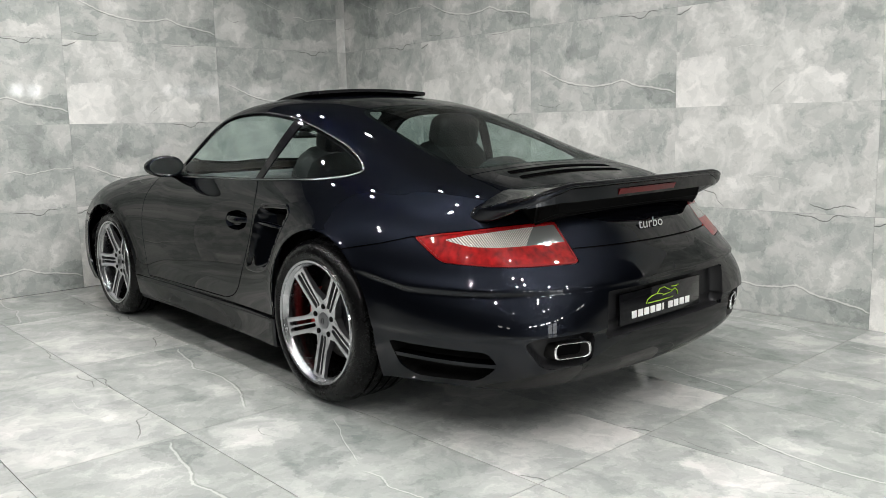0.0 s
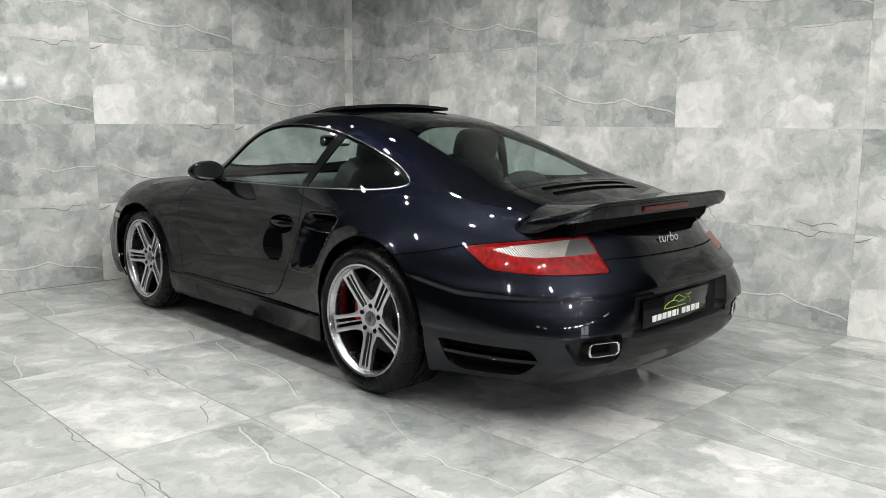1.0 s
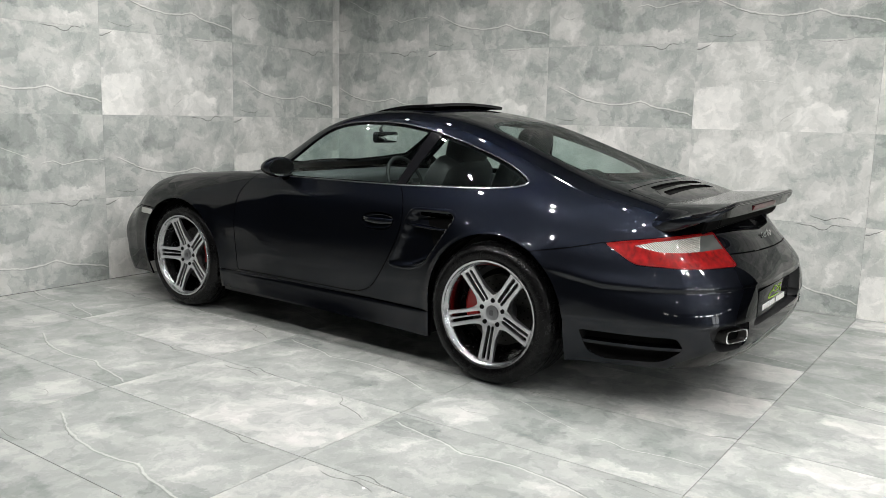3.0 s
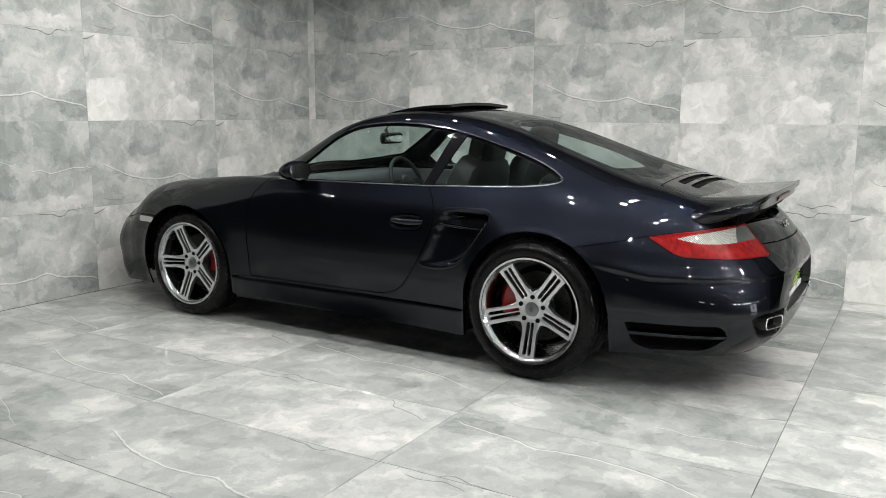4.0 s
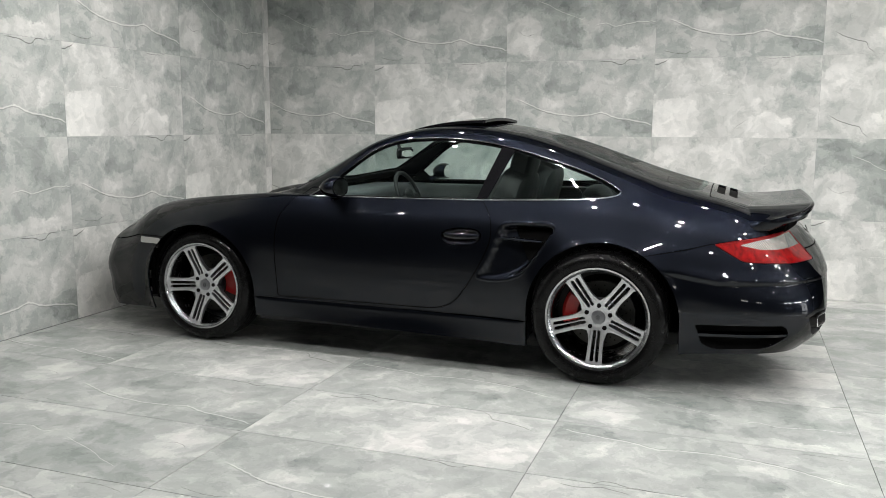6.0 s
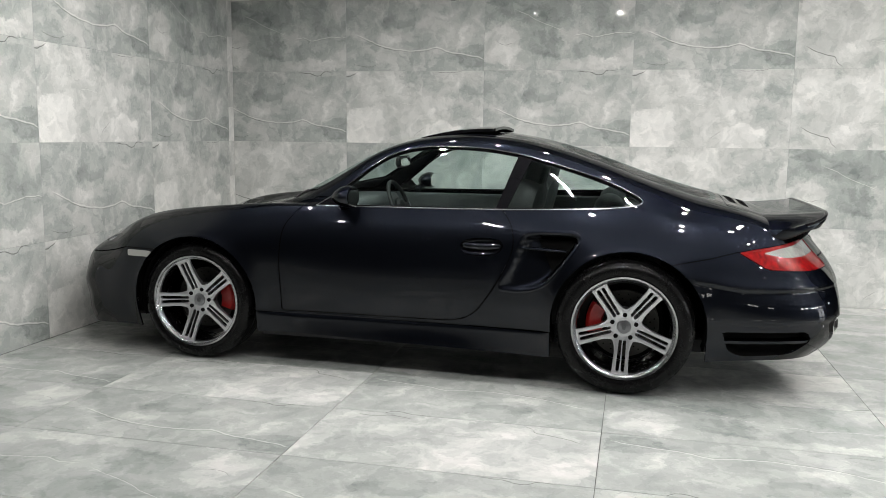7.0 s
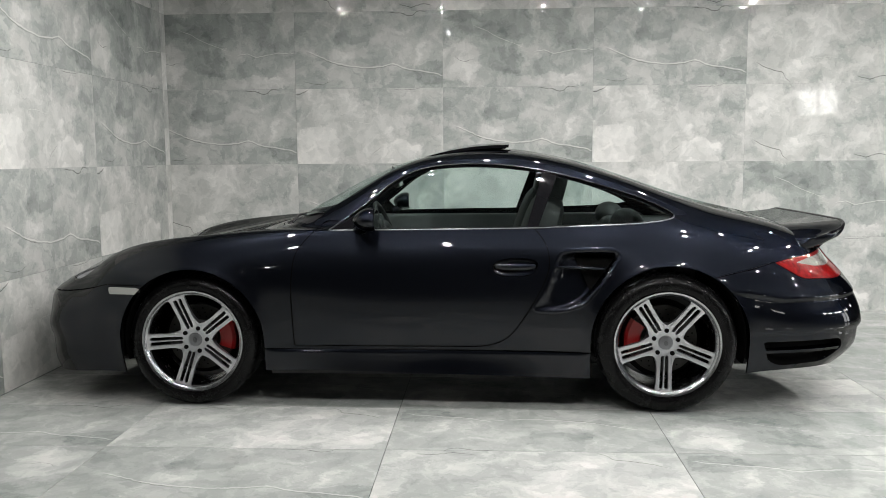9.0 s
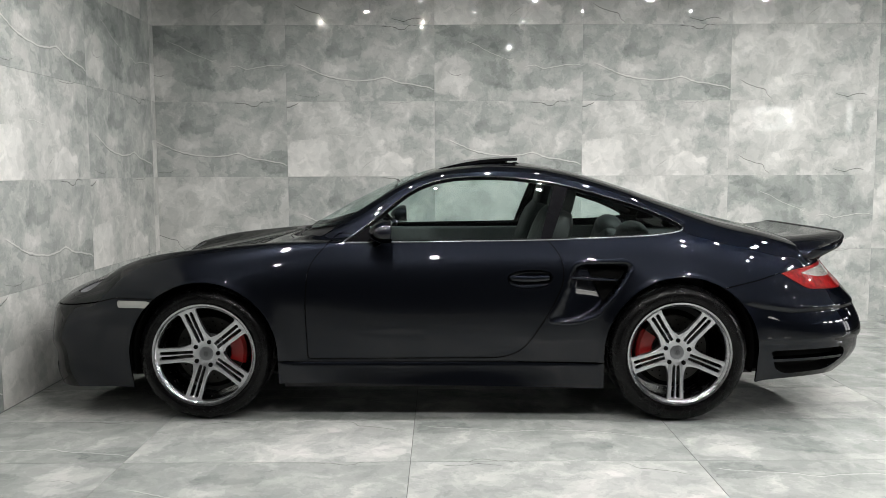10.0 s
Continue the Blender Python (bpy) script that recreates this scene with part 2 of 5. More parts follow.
    link(tone, ramp.inputs[0])
    e = ramp.color_ramp.elements
    e[0].position, e[0].color = 0.0, (.105, .125, .118, 1)
    e[1].position, e[1].color = 1.0, (.80, .80, .765, 1)
    for p, col in ((.25, (.20, .225, .213, 1)), (.5, (.36, .385, .365, 1)), (.75, (.59, .60, .572, 1))):
        k = e.new(p)
        k.color = col
    for k in e:
        k.color = (k.color[0] * (1 + .045 * warm), k.color[1] * (1 - .005 * warm), k.color[2] * (1 + .02 * warm), 1)
    colour = ramp.outputs[0]
    wob = node(nt, "TexNoise", Scale=11.0, Detail=5.0, Roughness=0.65)
    link(at.outputs[0], wob.inputs["Vector"])
    vv = calc(nt, "MULTIPLY_ADD", calc(nt, "SUBTRACT", wob.outputs["Fac"], .5), .036, raw.outputs[1])
    uu = calc(nt, "DIVIDE", raw.outputs[0], 1.2)

    def stroke(points, width, tint, strength, shift=0.0):
        strength *= min(1.0, contrast + .15)
        nonlocal colour
        y = calc(nt, "MULTIPLY", curve_of(nt, uu, points), .6)
        d = calc(nt, "ABSOLUTE", calc(nt, "SUBTRACT", calc(nt, "ADD", vv, shift), y))
        wide = calc(nt, "MULTIPLY_ADD", fine.outputs["Fac"], width * 1.6, width * .2)
        mask = fade(nt, calc(nt, "DIVIDE", d, wide), 1.0, .35, 0.0, strength)
        inside = calc(nt, "MULTIPLY", fade(nt, uu, points[0][0] - .01, points[0][0] + .03), fade(nt, uu, points[-1][0] + .01, points[-1][0] - .03))
        if points[0][0] <= 0:
            inside = fade(nt, uu, points[-1][0] + .012, points[-1][0] - .01)
        mask = calc(nt, "MULTIPLY", mask, inside)
        mix = nt.nodes.new("ShaderNodeMix")
        mix.data_type = "RGBA"
        link(mask, mix.inputs[0])
        link(colour, mix.inputs[6])
        mix.inputs[7].default_value = (*tint, 1)
        colour = mix.outputs[2]

    for points, width in veins:
        stroke(points, width * .8, (.10, .11, .10), .30, width * 1.3)
        stroke(points, width, (.82, .82, .78), white)
    for points, width in cracks:
        stroke(points, width, (.04, .04, .038), .75)
    link(colour, b.inputs["Base Color"])
    b.inputs["Specular IOR Level"].default_value = 0.42
    rr = fade(nt, fine.outputs["Fac"], .35, .65, rough * .8, rough * 1.25)
    link(rr, b.inputs["Roughness"])
    bp = node(nt, "Bump", Strength=0.025, Distance=0.002)
    big = node(nt, "TexNoise", Scale=2.2, Detail=1.0)
    link(at.outputs[0], big.inputs["Vector"])
    link(big.outputs["Fac"], bp.inputs["Height"])
    link(bp.outputs[0], b.inputs["Normal"])
    return m


def prints(tag, rough, lift, contrast, white, warm=0.0):
    return {
        "A": tile_print("porcelain print with long white vein" + tag, 1,
                        [(.48, .43, .13, .14, -.20), (.45, .29, .16, .07, .20), (.79, .44, .15, .15, .05), (1.10, .11, .13, .09, -.28), (.12, .42, .15, .20, -.10), (.45, .06, .50, .07, .04), (.70, .25, .10, .08, -.04)],
                        [([(.08, .50), (.16, .43), (.27, .34), (.36, .30), (.47, .275), (.58, .29), (.67, .31), (.73, .265), (.79, .235), (.90, .205), (1, .147)], .0062)],
                        [([(.63, .995), (.72, .965), (.79, .945), (.82, .985), (.88, .995)], .0040), ([(.20, .40), (.27, .325), (.34, .29)], .0020), ([(.05, .10), (.16, .06), (.24, .10)], .0018)], rough, lift - .05 * contrast, contrast, white, warm),
        "B": tile_print("porcelain print with pale corner" + tag, 2,
                        [(.17, .13, .18, .16, .34), (.84, .08, .17, .10, .30), (.62, .53, .15, .10, -.22), (.82, .47, .14, .10, -.16), (.28, .44, .20, .10, .10), (.56, .24, .16, .12, -.04), (1.08, .36, .10, .16, -.12)],
                        [([(.32, .55), (.40, .56), (.50, .53)], .0022)],
                        [([(.00, .93), (.04, .945), (.08, .985)], .0036), ([(.50, .10), (.54, .17), (.58, .22)], .0022), ([(.66, .99), (.76, .975), (.84, .99)], .0018)], rough, lift + .085 * contrast, contrast, white, warm),
        "C": tile_print("porcelain print with dark cloud" + tag, 3,
                        [(.12, .20, .15, .15, .26), (.50, .20, .14, .10, -.20), (.40, .48, .30, .12, -.22), (.78, .05, .38, .05, .22), (.92, .40, .14, .15, -.08), (.85, .17, .14, .08, -.06), (1.12, .52, .10, .09, .12)],
                        [([(.20, .80), (.28, .74), (.36, .65), (.45, .58), (.54, .50)], .0030), ([(.60, .445), (.66, .47), (.74, .43), (.82, .455), (.90, .475), (1, .46)], .0040)],
                        [([(.08, .42), (.14, .34), (.20, .36)], .0020)], rough, lift - .085 * contrast, contrast, white, warm),
        "D": tile_print("porcelain print with grey corner and crack" + tag, 4,
                        [(.30, .30, .32, .26, .16), (.96, .46, .20, .14, -.20), (.62, .12, .22, .10, -.14), (1.02, .14, .16, .12, .10), (.60, .46, .12, .12, .08)],
                        [([(.42, .30), (.5, .33), (.62, .30)], .0016)],
                        [([(.06, .28), (.11, .22), (.18, .17), (.23, .14), (.25, .07), (.28, .02)], .0046), ([(.70, .10), (.78, .05), (.86, .08), (.92, .06)], .0038)], rough, lift + .05 * contrast, contrast, white, warm),
    }


WALLPRINT = prints("", .018, .228, .76, .56, .15)
FLOORPRINT = prints(", floor", .042, .105, .58, .40, .5)
GROUT = grain(material("grey grout", (0.40, 0.41, 0.39), 0.8), 200, 0.2, 0.2)
FLOORGROUT = grain(material("dark floor grout", (0.10, 0.10, 0.095), 0.8), 200, 0.2, 0.2)
WHITE = grain(material("white paint", (0.78, 0.78, 0.76), 0.5), 40, 0.04)
PLASTER = grain(material("grey painted plaster", (0.09, 0.093, 0.093), 0.6), 30, 0.15, 0.1)
CEILING = grain(material("dark grey ceiling paint", (0.14, 0.145, 0.145), 0.7), 30, 0.08)


def slab(name, x0, x1, y0, y1, z0, z1, mat, label, category):
    ob = part(name, box_bm(x0, x1, y0, y1, z0, z1), mat, None, label, smooth=False)
    return tagged(ob, label, category, kind="structure")


TILES = {}


def tile_mesh(w, h, u0, v0, flip, mat, g=.0005):
    """A thin tile, face up in local x and y, with worn arris; its print starts at u0, v0. Lower left corner at the origin."""
    key = (round(w, 4), round(h, 4), round(u0, 4), round(v0, 4), flip, mat.name)
    if key not in TILES:
        e, t = .0006, .008
        ring0 = [(g, g), (w - g, g), (w - g, h - g), (g, h - g)]
        ring1 = [(g + e, g + e), (w - g - e, g + e), (w - g - e, h - g - e), (g + e, h - g - e)]
        verts = [(x, y, 0) for x, y in ring0] + [(x, y, t - e * .6) for x, y in ring0] + [(x, y, t) for x, y in ring1]
        faces = [(8, 9, 10, 11)]
        for i in range(4):
            j = (i + 1) % 4
            faces += [(4 + i, 4 + j, 8 + j, 8 + i), (i, j, 4 + j, 4 + i)]
        me = mesh_of("tile", verts, faces, False)
        layer = me.uv_layers.new(name="UVMap")
        for l in me.loops:
            x, y, _ = me.vertices[l.vertex_index].co
            a, b = u0 + x, v0 + y
            if flip:
                a, b = 1.2 - a, .6 - b
            layer.data[l.index].uv = (a, b)
        me.materials.append(mat)
        TILES[key] = me
    return TILES[key]


def lay(parent, m, w, h, u0, v0, flip, mat, g=.0005):
    ob = new("tile", tile_mesh(w, h, u0, v0, flip, mat, g))
    ob.parent = parent
    ob.matrix_basis = m
    return ob


floor = slab("floor", FAR_X, HALL_X, -7.5, 9.0, -0.2, -0.0085, FLOORGROUT, "polished pale grey marble-look porcelain floor tiles", "floor")
east = slab("wall_east", WALL_X + 0.0085, WALL_X + 0.2, EAST_END, WALL_Y + 0.2, -0.0085, CEIL, GROUT, "wall clad in glossy grey marble-look tiles", "wall")
north = slab("wall_north", LEFT_END, WALL_X + 0.0085, WALL_Y + 0.0085, WALL_Y + 0.2, -0.0085, CEIL, GROUT, "wall clad in glossy grey marble-look tiles", "wall")
slab("ceiling", FAR_X, HALL_X, -7.5, 9.0, CEIL, CEIL + 0.2, CEILING, "dark grey painted showroom ceiling", "ceiling")
slab("wall_recess", FAR_X, LEFT_END, 8.8, 9.0, -0.0085, CEIL, PLASTER, "grey painted wall of a deep recess", "wall")
slab("wall_return", LEFT_END, LEFT_END + .2, WALL_Y + 0.2, 8.8, -0.0085, CEIL, PLASTER, "grey painted return wall", "wall")
slab("wall_hall", WALL_X + .2, HALL_X, EAST_END, EAST_END + .2, -0.0085, CEIL, PLASTER, "grey painted wall of the wider hall", "wall")
slab("wall_far_east", HALL_X, HALL_X + .2, FAR_Y, EAST_END, -0.0085, CEIL, PLASTER, "grey painted far wall of the hall", "wall")
west = slab("wall_west", FAR_X - .2, FAR_X, -7.5, 9.0, -0.0085, CEIL, PLASTER, "grey painted wall with high windows", "wall")
BAY_X, BAY_Y = -5.4, -7.5
south = slab("wall_south", BAY_X, HALL_X, FAR_Y - .2, FAR_Y, -0.0085, CEIL, PLASTER, "grey painted wall with high windows", "wall")

slab("wall_bay_side", BAY_X, BAY_X + .2, BAY_Y, FAR_Y - .2, -0.0085, CEIL, PLASTER, "grey painted side wall of a bay", "wall")
slab("wall_bay", FAR_X, BAY_X, BAY_Y - .2, BAY_Y, -0.0085, CEIL, PLASTER, "grey painted back wall of a bay", "wall")

# shadow line at the foot of the north wall, added as a thin black bar
foot_shade = part("trim", box_bm(LEFT_END, WALL_X, WALL_Y - .002, WALL_Y + .002, 0, .002), BLACK, None, smooth=False)
tagged(foot_shade, "black strip standing for the shadow gap at the wall's foot", "sealant", kind="structure")
ROW = .6015
EAST_PLAN = {0: "BABABABABABA", 1: "DADDCDADACDA", 2: "ABABDABABABA", 3: "CACADACACACA", 4: "BDBDBADBADBA"}
COLS = [WALL_Y, 5.284, 4.094, 2.904, 1.714, .524, EAST_END]
for r in range(5):
    z0 = r * ROW
    h = min(ROW, CEIL - z0)
    for c in range(len(COLS) - 1):
        y1, y0 = COLS[c], COLS[c + 1]
        kind = EAST_PLAN[r][c]
        # local x runs towards -y, local y up, face looks to -x
        m = Matrix(((0, 0, -1, WALL_X + .008), (-1, 0, 0, y1), (0, 1, 0, z0), (0, 0, 0, 1)))
        lay(east, m, y1 - y0, h, (1.19 - (y1 - y0)) if c == 0 else 0.0, 0.0, False, WALLPRINT[kind])
NORTH_PLAN = {0: "BABAB", 1: "ACABB", 2: "BABAB", 3: "CCACB", 4: "ABDBB"}
NCOLS = [LEFT_END, 1.053, 2.243, 3.433, 4.623, WALL_X]
for r in range(5):
    z0 = r * ROW
    h = min(ROW, CEIL - z0)
    for c in range(5):
        x0, x1 = NCOLS[c], NCOLS[c + 1]
        m = Matrix(((1, 0, 0, x0), (0, 0, -1, WALL_Y + .008), (0, 1, 0, z0), (0, 0, 0, 1)))
        u0 = (1.19 - (x1 - x0)) if c == 0 else .10 if c == 4 else 0.0
        lay(north, m, x1 - x0, h, u0, 0.0, False, WALLPRINT[NORTH_PLAN[r][c]])
# floor: long side along y
FX = [2.058 + .592 * k for k in range(-18, 6)]
FY = [1.708 + 1.237 * k for k in range(-8, 7)]
for i in range(len(FX) - 1):
    for j in range(len(FY) - 1):
        x0, x1, y0, y1 = max(FX[i], FAR_X), min(FX[i + 1], WALL_X), max(FY[j], -7.5), FY[j + 1]
        if x1 > LEFT_END:
            y1 = min(y1, WALL_Y)
        y1 = min(y1, 8.8)
        if x1 - x0 < .02 or y1 - y0 < .02:
            continue
        kind = "ABACADBC"[(i * 3 + j * 5) % 8]
        turn = (i + 2 * j) % 3 == 0
        # local x runs along y, local y towards -x, face up
        m = Matrix(((0, -1, 0, x1), (1, 0, 0, y0), (0, 0, 1, -.008), (0, 0, 0, 1)))
        lay(floor, m, y1 - y0, x1 - x0, 0.0, 0.0, turn, FLOORPRINT[kind], .0013)

# ---- lamps and far windows ----


def glow(name, colour, strength):
    m = bpy.data.materials.new(name)
    m.use_nodes = True
    nt = m.node_tree
    nt.nodes.remove(nt.nodes["Principled BSDF"])
    e = nt.nodes.new("ShaderNodeEmission")
    e.inputs[0].default_value, e.inputs[1].default_value = (*colour, 1), strength
    nt.links.new(e.outputs[0], nt.nodes["Material Output"].inputs[0])
    return m


LAMP = glow("downlight glow", (1.0, 0.975, 0.955), 1150.0)
DAY = glow("daylight behind glass", (0.95, 0.98, 1.0), 11.0)
# the street beyond the west windows: uneven light
nt = DAY.node_tree
co, nz, rp = nt.nodes.new("ShaderNodeTexCoord"), nt.nodes.new("ShaderNodeTexNoise"), nt.nodes.new("ShaderNodeValToRGB")
nz.inputs["Scale"].default_value, nz.inputs["Detail"].default_value = 5.0, 4.0
rp.color_ramp.elements[0].position, rp.color_ramp.elements[0].color = .40, (.42, .40, .36, 1)
rp.color_ramp.elements[1].position, rp.color_ramp.elements[1].color = .62, (1, 1, .98, 1)
nt.links.new(co.outputs["Object"], nz.inputs["Vector"])
nt.links.new(nz.outputs["Fac"], rp.inputs[0])
nt.links.new(rp.outputs[0], nt.nodes["Emission"].inputs[0])
light = empty("downlight", (0, 0, CEIL), "small white recessed ceiling downlight, lit", "downlight", "ceiling downlights")
v, f = lathe([(.030, -.002), (.034, -.008), (.048, -.006), (.052, 0), (.030, 0)], 24, "z")
put("trim_ring", mesh_of("trim_ring", v, f), WHITE, light)
bm = bmesh.new()
bmesh.ops.create_circle(bm, cap_ends=True, radius=.030, segments=16, matrix=Matrix.Translation((0, 0, -.004)) @ Matrix.Rotation(math.pi, 4, "X"))
part("lens", bm, LAMP, light, "bright white light", smooth=False)
# the row at x 2.66 is added, for more glints and a brighter wall
spots = [(x, 5.37 - 1.125 * k) for x, a, b in ((3.20, 1, 7), (2.08, 0, 7), (1.74, 0, 7), (.25, 1, 4), (.05, 0, 7)) for k in range(a, b)] + [(2.66, 4.81 - 1.125 * k) for k in range(6)] + [(-4.6, 5.98), (-7.4, 2.06)]
light.matrix_basis = Matrix.Translation((*spots[0], CEIL))
for x, y in spots[1:]:
    copy_thing(light, Matrix.Translation((x, y, CEIL)))


DAY_SOUTH = glow("bright daylight outside", (0.97, 0.99, 1.0), 60.0)
DAY_FAR = glow("daylight in the far hall", (0.97, 0.99, 1.0), 11.0)


def far_window(m, w, h, n, day):
    ob = empty("window_1" if n == 0 else "window_%d" % (n + 1), m, "bright high window with white frame", "window", kind="structure")
    part("pane", box_bm(0, w, -.01, .005, 0, h), day, ob, "bright daylight", smooth=False)
    e = min(.025, w * .08)
    for x in ((0, w / 2, w) if w > .5 else (0, w)):
        part("window_frame", box_bm(x - e, x + e, -.04, .03, -.03, h + .03), WHITE, ob, smooth=False)
    part("window_sill", box_bm(-.03, w + .03, -.04, .05, -.06, -.03), WHITE, ob, smooth=False)


# the far bay in the west, beyond the south wall's end, holds two windows
for n, y in enumerate((-5.65, -3.46)):
    far_window(Matrix(((0, 1, 0, FAR_X + .04), (-1, 0, 0, y), (0, 0, 1, 2.17), (0, 0, 0, 1))), .96, .56, n, DAY)
HIGH = ((4.66, .27), (4.98, .25), (3.18, .15), (2.70, .07), (2.38, .07), (1.57, .26), (1.21, .30), (.49, .58), (-.55, .48), (-1.31, .44))
for n, (x, w) in enumerate(HIGH):
    far_window(pose(x, FAR_Y + .04, 1.86), w, .22, n + 2, DAY_FAR if x > 4 else DAY_SOUTH)


# glazed street door in the south wall, below the high windows
street_door = empty("door_1", (1.45, FAR_Y + .04, 0), "glazed street door with bright daylight behind", "door", kind="structure")
DAY_DOOR = glow("daylight behind the door", (0.97, 0.99, 1.0), 5.0)
for x in (0, .62):
    part("pane", box_bm(x + .05, x + .57, -.01, .005, .12, 1.66), DAY_DOOR, street_door, "bright daylight", smooth=False)
for x in (0, .595, 1.19):
    part("stile", box_bm(x, x + .05, -.03, .03, 0, 1.76, .004), BLACK, street_door)
for z in (.0, 1.66):
    part("rail", box_bm(.05, 1.19, -.028, .028, z, z + .12 if z == 0 else z + .10, .004), BLACK, street_door)


# ---- the car's skin: nine long lines from nose to tail, left half ----
U = [-3.0, -2.65, -2.3, -2.0, -1.75, -1.5, -1.18, -0.9, -0.6, -0.2, 0.2, 0.5, 0.8, 1.18, 1.6, 1.95, 2.25, 2.6]
# each row: length forward of mid-wheelbase, half width, height
# middle of the top
TOP_MIDDLE = [(-2.063, 0, 0.83), (-2.044, 0, 0.84), (-1.998, 0, 0.86), (-1.916, 0, 0.89), (-1.75, 0, 0.94), (-1.5, 0, 1), (-1.18, 0, 1.106), (-0.9, 0, 1.202), (-0.6, 0, 1.276),
    (-0.2, 0, 1.3), (0.2, 0, 1.21), (0.5, 0, 1.074), (0.8, 0, 0.905), (1.18, 0, 0.8), (1.6, 0, 0.715), (1.924, 0, 0.65), (2.082, 0, 0.6), (2.125, 0, 0.56)]
# half way out
TOP_HALF_WAY = [(-2.072, 0, 0.81), (-2.054, 0.13, 0.825), (-2.008, 0.26, 0.845), (-1.916, 0.36, 0.875), (-1.75, 0.38, 0.925), (-1.5, 0.36, 0.99), (-1.18, 0.34, 1.094), (-0.9, 0.33, 1.19), (-0.6, 0.33, 1.264),
    (-0.2, 0.33, 1.288), (0.19, 0.34, 1.2), (0.48, 0.36, 1.059), (0.76, 0.36, 0.902), (1.18, 0.33, 0.805), (1.6, 0.32, 0.722), (1.913, 0.3, 0.645), (2.082, 0.26, 0.585), (2.135, 0, 0.54)]
# roof rail, screen pillar
ROOF_RAIL = [(-2.095, 0, 0.785), (-2.081, 0.2, 0.795), (-2.026, 0.42, 0.81), (-1.925, 0.6, 0.83), (-1.75, 0.66, 0.87), (-1.5, 0.64, 0.935), (-1.18, 0.6, 1.041), (-0.9, 0.57, 1.14), (-0.6, 0.55, 1.22),
    (-0.2, 0.55, 1.247), (0.19, 0.6, 1.155), (0.45, 0.66, 0.979), (0.74, 0.61, 0.895), (1.18, 0.55, 0.825), (1.6, 0.52, 0.745), (1.881, 0.5, 0.645), (2.059, 0.42, 0.57), (2.146, 0, 0.51)]
# top of the side windows
WINDOW_TOP = [(-2.143, 0, 0.755), (-2.123, 0.24, 0.765), (-2.044, 0.48, 0.775), (-1.934, 0.66, 0.79), (-1.75, 0.72, 0.825), (-1.5, 0.71, 0.895), (-1.18, 0.67, 0.988), (-0.9, 0.62, 1.095), (-0.6, 0.595, 1.181),
    (-0.2, 0.595, 1.211), (0.18, 0.64, 1.12), (0.44, 0.71, 0.927), (0.73, 0.69, 0.89), (1.18, 0.64, 0.845), (1.6, 0.62, 0.775), (1.876, 0.6, 0.645), (2.068, 0.5, 0.54), (2.162, 0, 0.47)]
# waistline and wing crown
WAISTLINE = [(-2.199, 0, 0.7), (-2.171, 0.27, 0.705), (-2.072, 0.53, 0.715), (-1.952, 0.7, 0.735), (-1.75, 0.765, 0.785), (-1.5, 0.77, 0.855), (-1.18, 0.77, 0.91), (-0.9, 0.785, 0.905), (-0.6, 0.79, 0.893),
    (-0.2, 0.785, 0.885), (0.18, 0.775, 0.88), (0.44, 0.7655, 0.885), (0.73, 0.748, 0.885), (1.18, 0.715, 0.855), (1.6, 0.7, 0.775), (1.84, 0.69, 0.62), (2.038, 0.60, 0.5), (2.172, 0, 0.42)]
# shoulder
SHOULDER = [(-2.244, 0, 0.64), (-2.2185, 0.29, 0.645), (-2.118, 0.57, 0.65), (-1.971, 0.75, 0.665), (-1.75, 0.825, 0.7), (-1.5, 0.865, 0.745), (-1.18, 0.87, 0.79), (-0.9, 0.865, 0.8), (-0.6, 0.845, 0.8),
    (-0.2, 0.83, 0.8), (0.18, 0.82, 0.8), (0.44, 0.818, 0.81), (0.73, 0.8205, 0.81), (1.18, 0.825, 0.785), (1.6, 0.8, 0.71), (1.816, 0.768, 0.55), (2.026, 0.645, 0.44), (2.178, 0, 0.36)]
# widest line
WIDEST = [(-2.267, 0, 0.55), (-2.2595, 0.316, 0.559), (-2.174, 0.602, 0.564), (-1.998, 0.784, 0.574), (-1.762, 0.863, 0.604), (-1.5, 0.91, 0.64), (-1.18, 0.922, 0.69), (-0.9, 0.905, 0.66), (-0.6, 0.875, 0.63),
    (-0.2, 0.862, 0.63), (0.18, 0.857, 0.63), (0.44, 0.8575, 0.64), (0.73, 0.865, 0.66), (1.18, 0.885, 0.685), (1.6, 0.855, 0.61), (1.816, 0.80, 0.47), (2.026, 0.66, 0.38), (2.178, 0, 0.31)]
# lower flank
LOWER_FLANK = [(-2.264, 0, 0.42), (-2.262, 0.32, 0.425), (-2.218, 0.628, 0.43), (-2.038, 0.812, 0.44), (-1.780, 0.892, 0.45), (-1.5, 0.922, 0.48), (-1.18, 0.925, 0.5), (-0.9, 0.905, 0.45), (-0.6, 0.876, 0.43),
    (-0.2, 0.863, 0.43), (0.18, 0.858, 0.43), (0.44, 0.856, 0.44), (0.73, 0.862, 0.46), (1.18, 0.89, 0.48), (1.6, 0.865, 0.44), (1.804, 0.81, 0.35), (2.014, 0.65, 0.3), (2.156, 0, 0.25)]
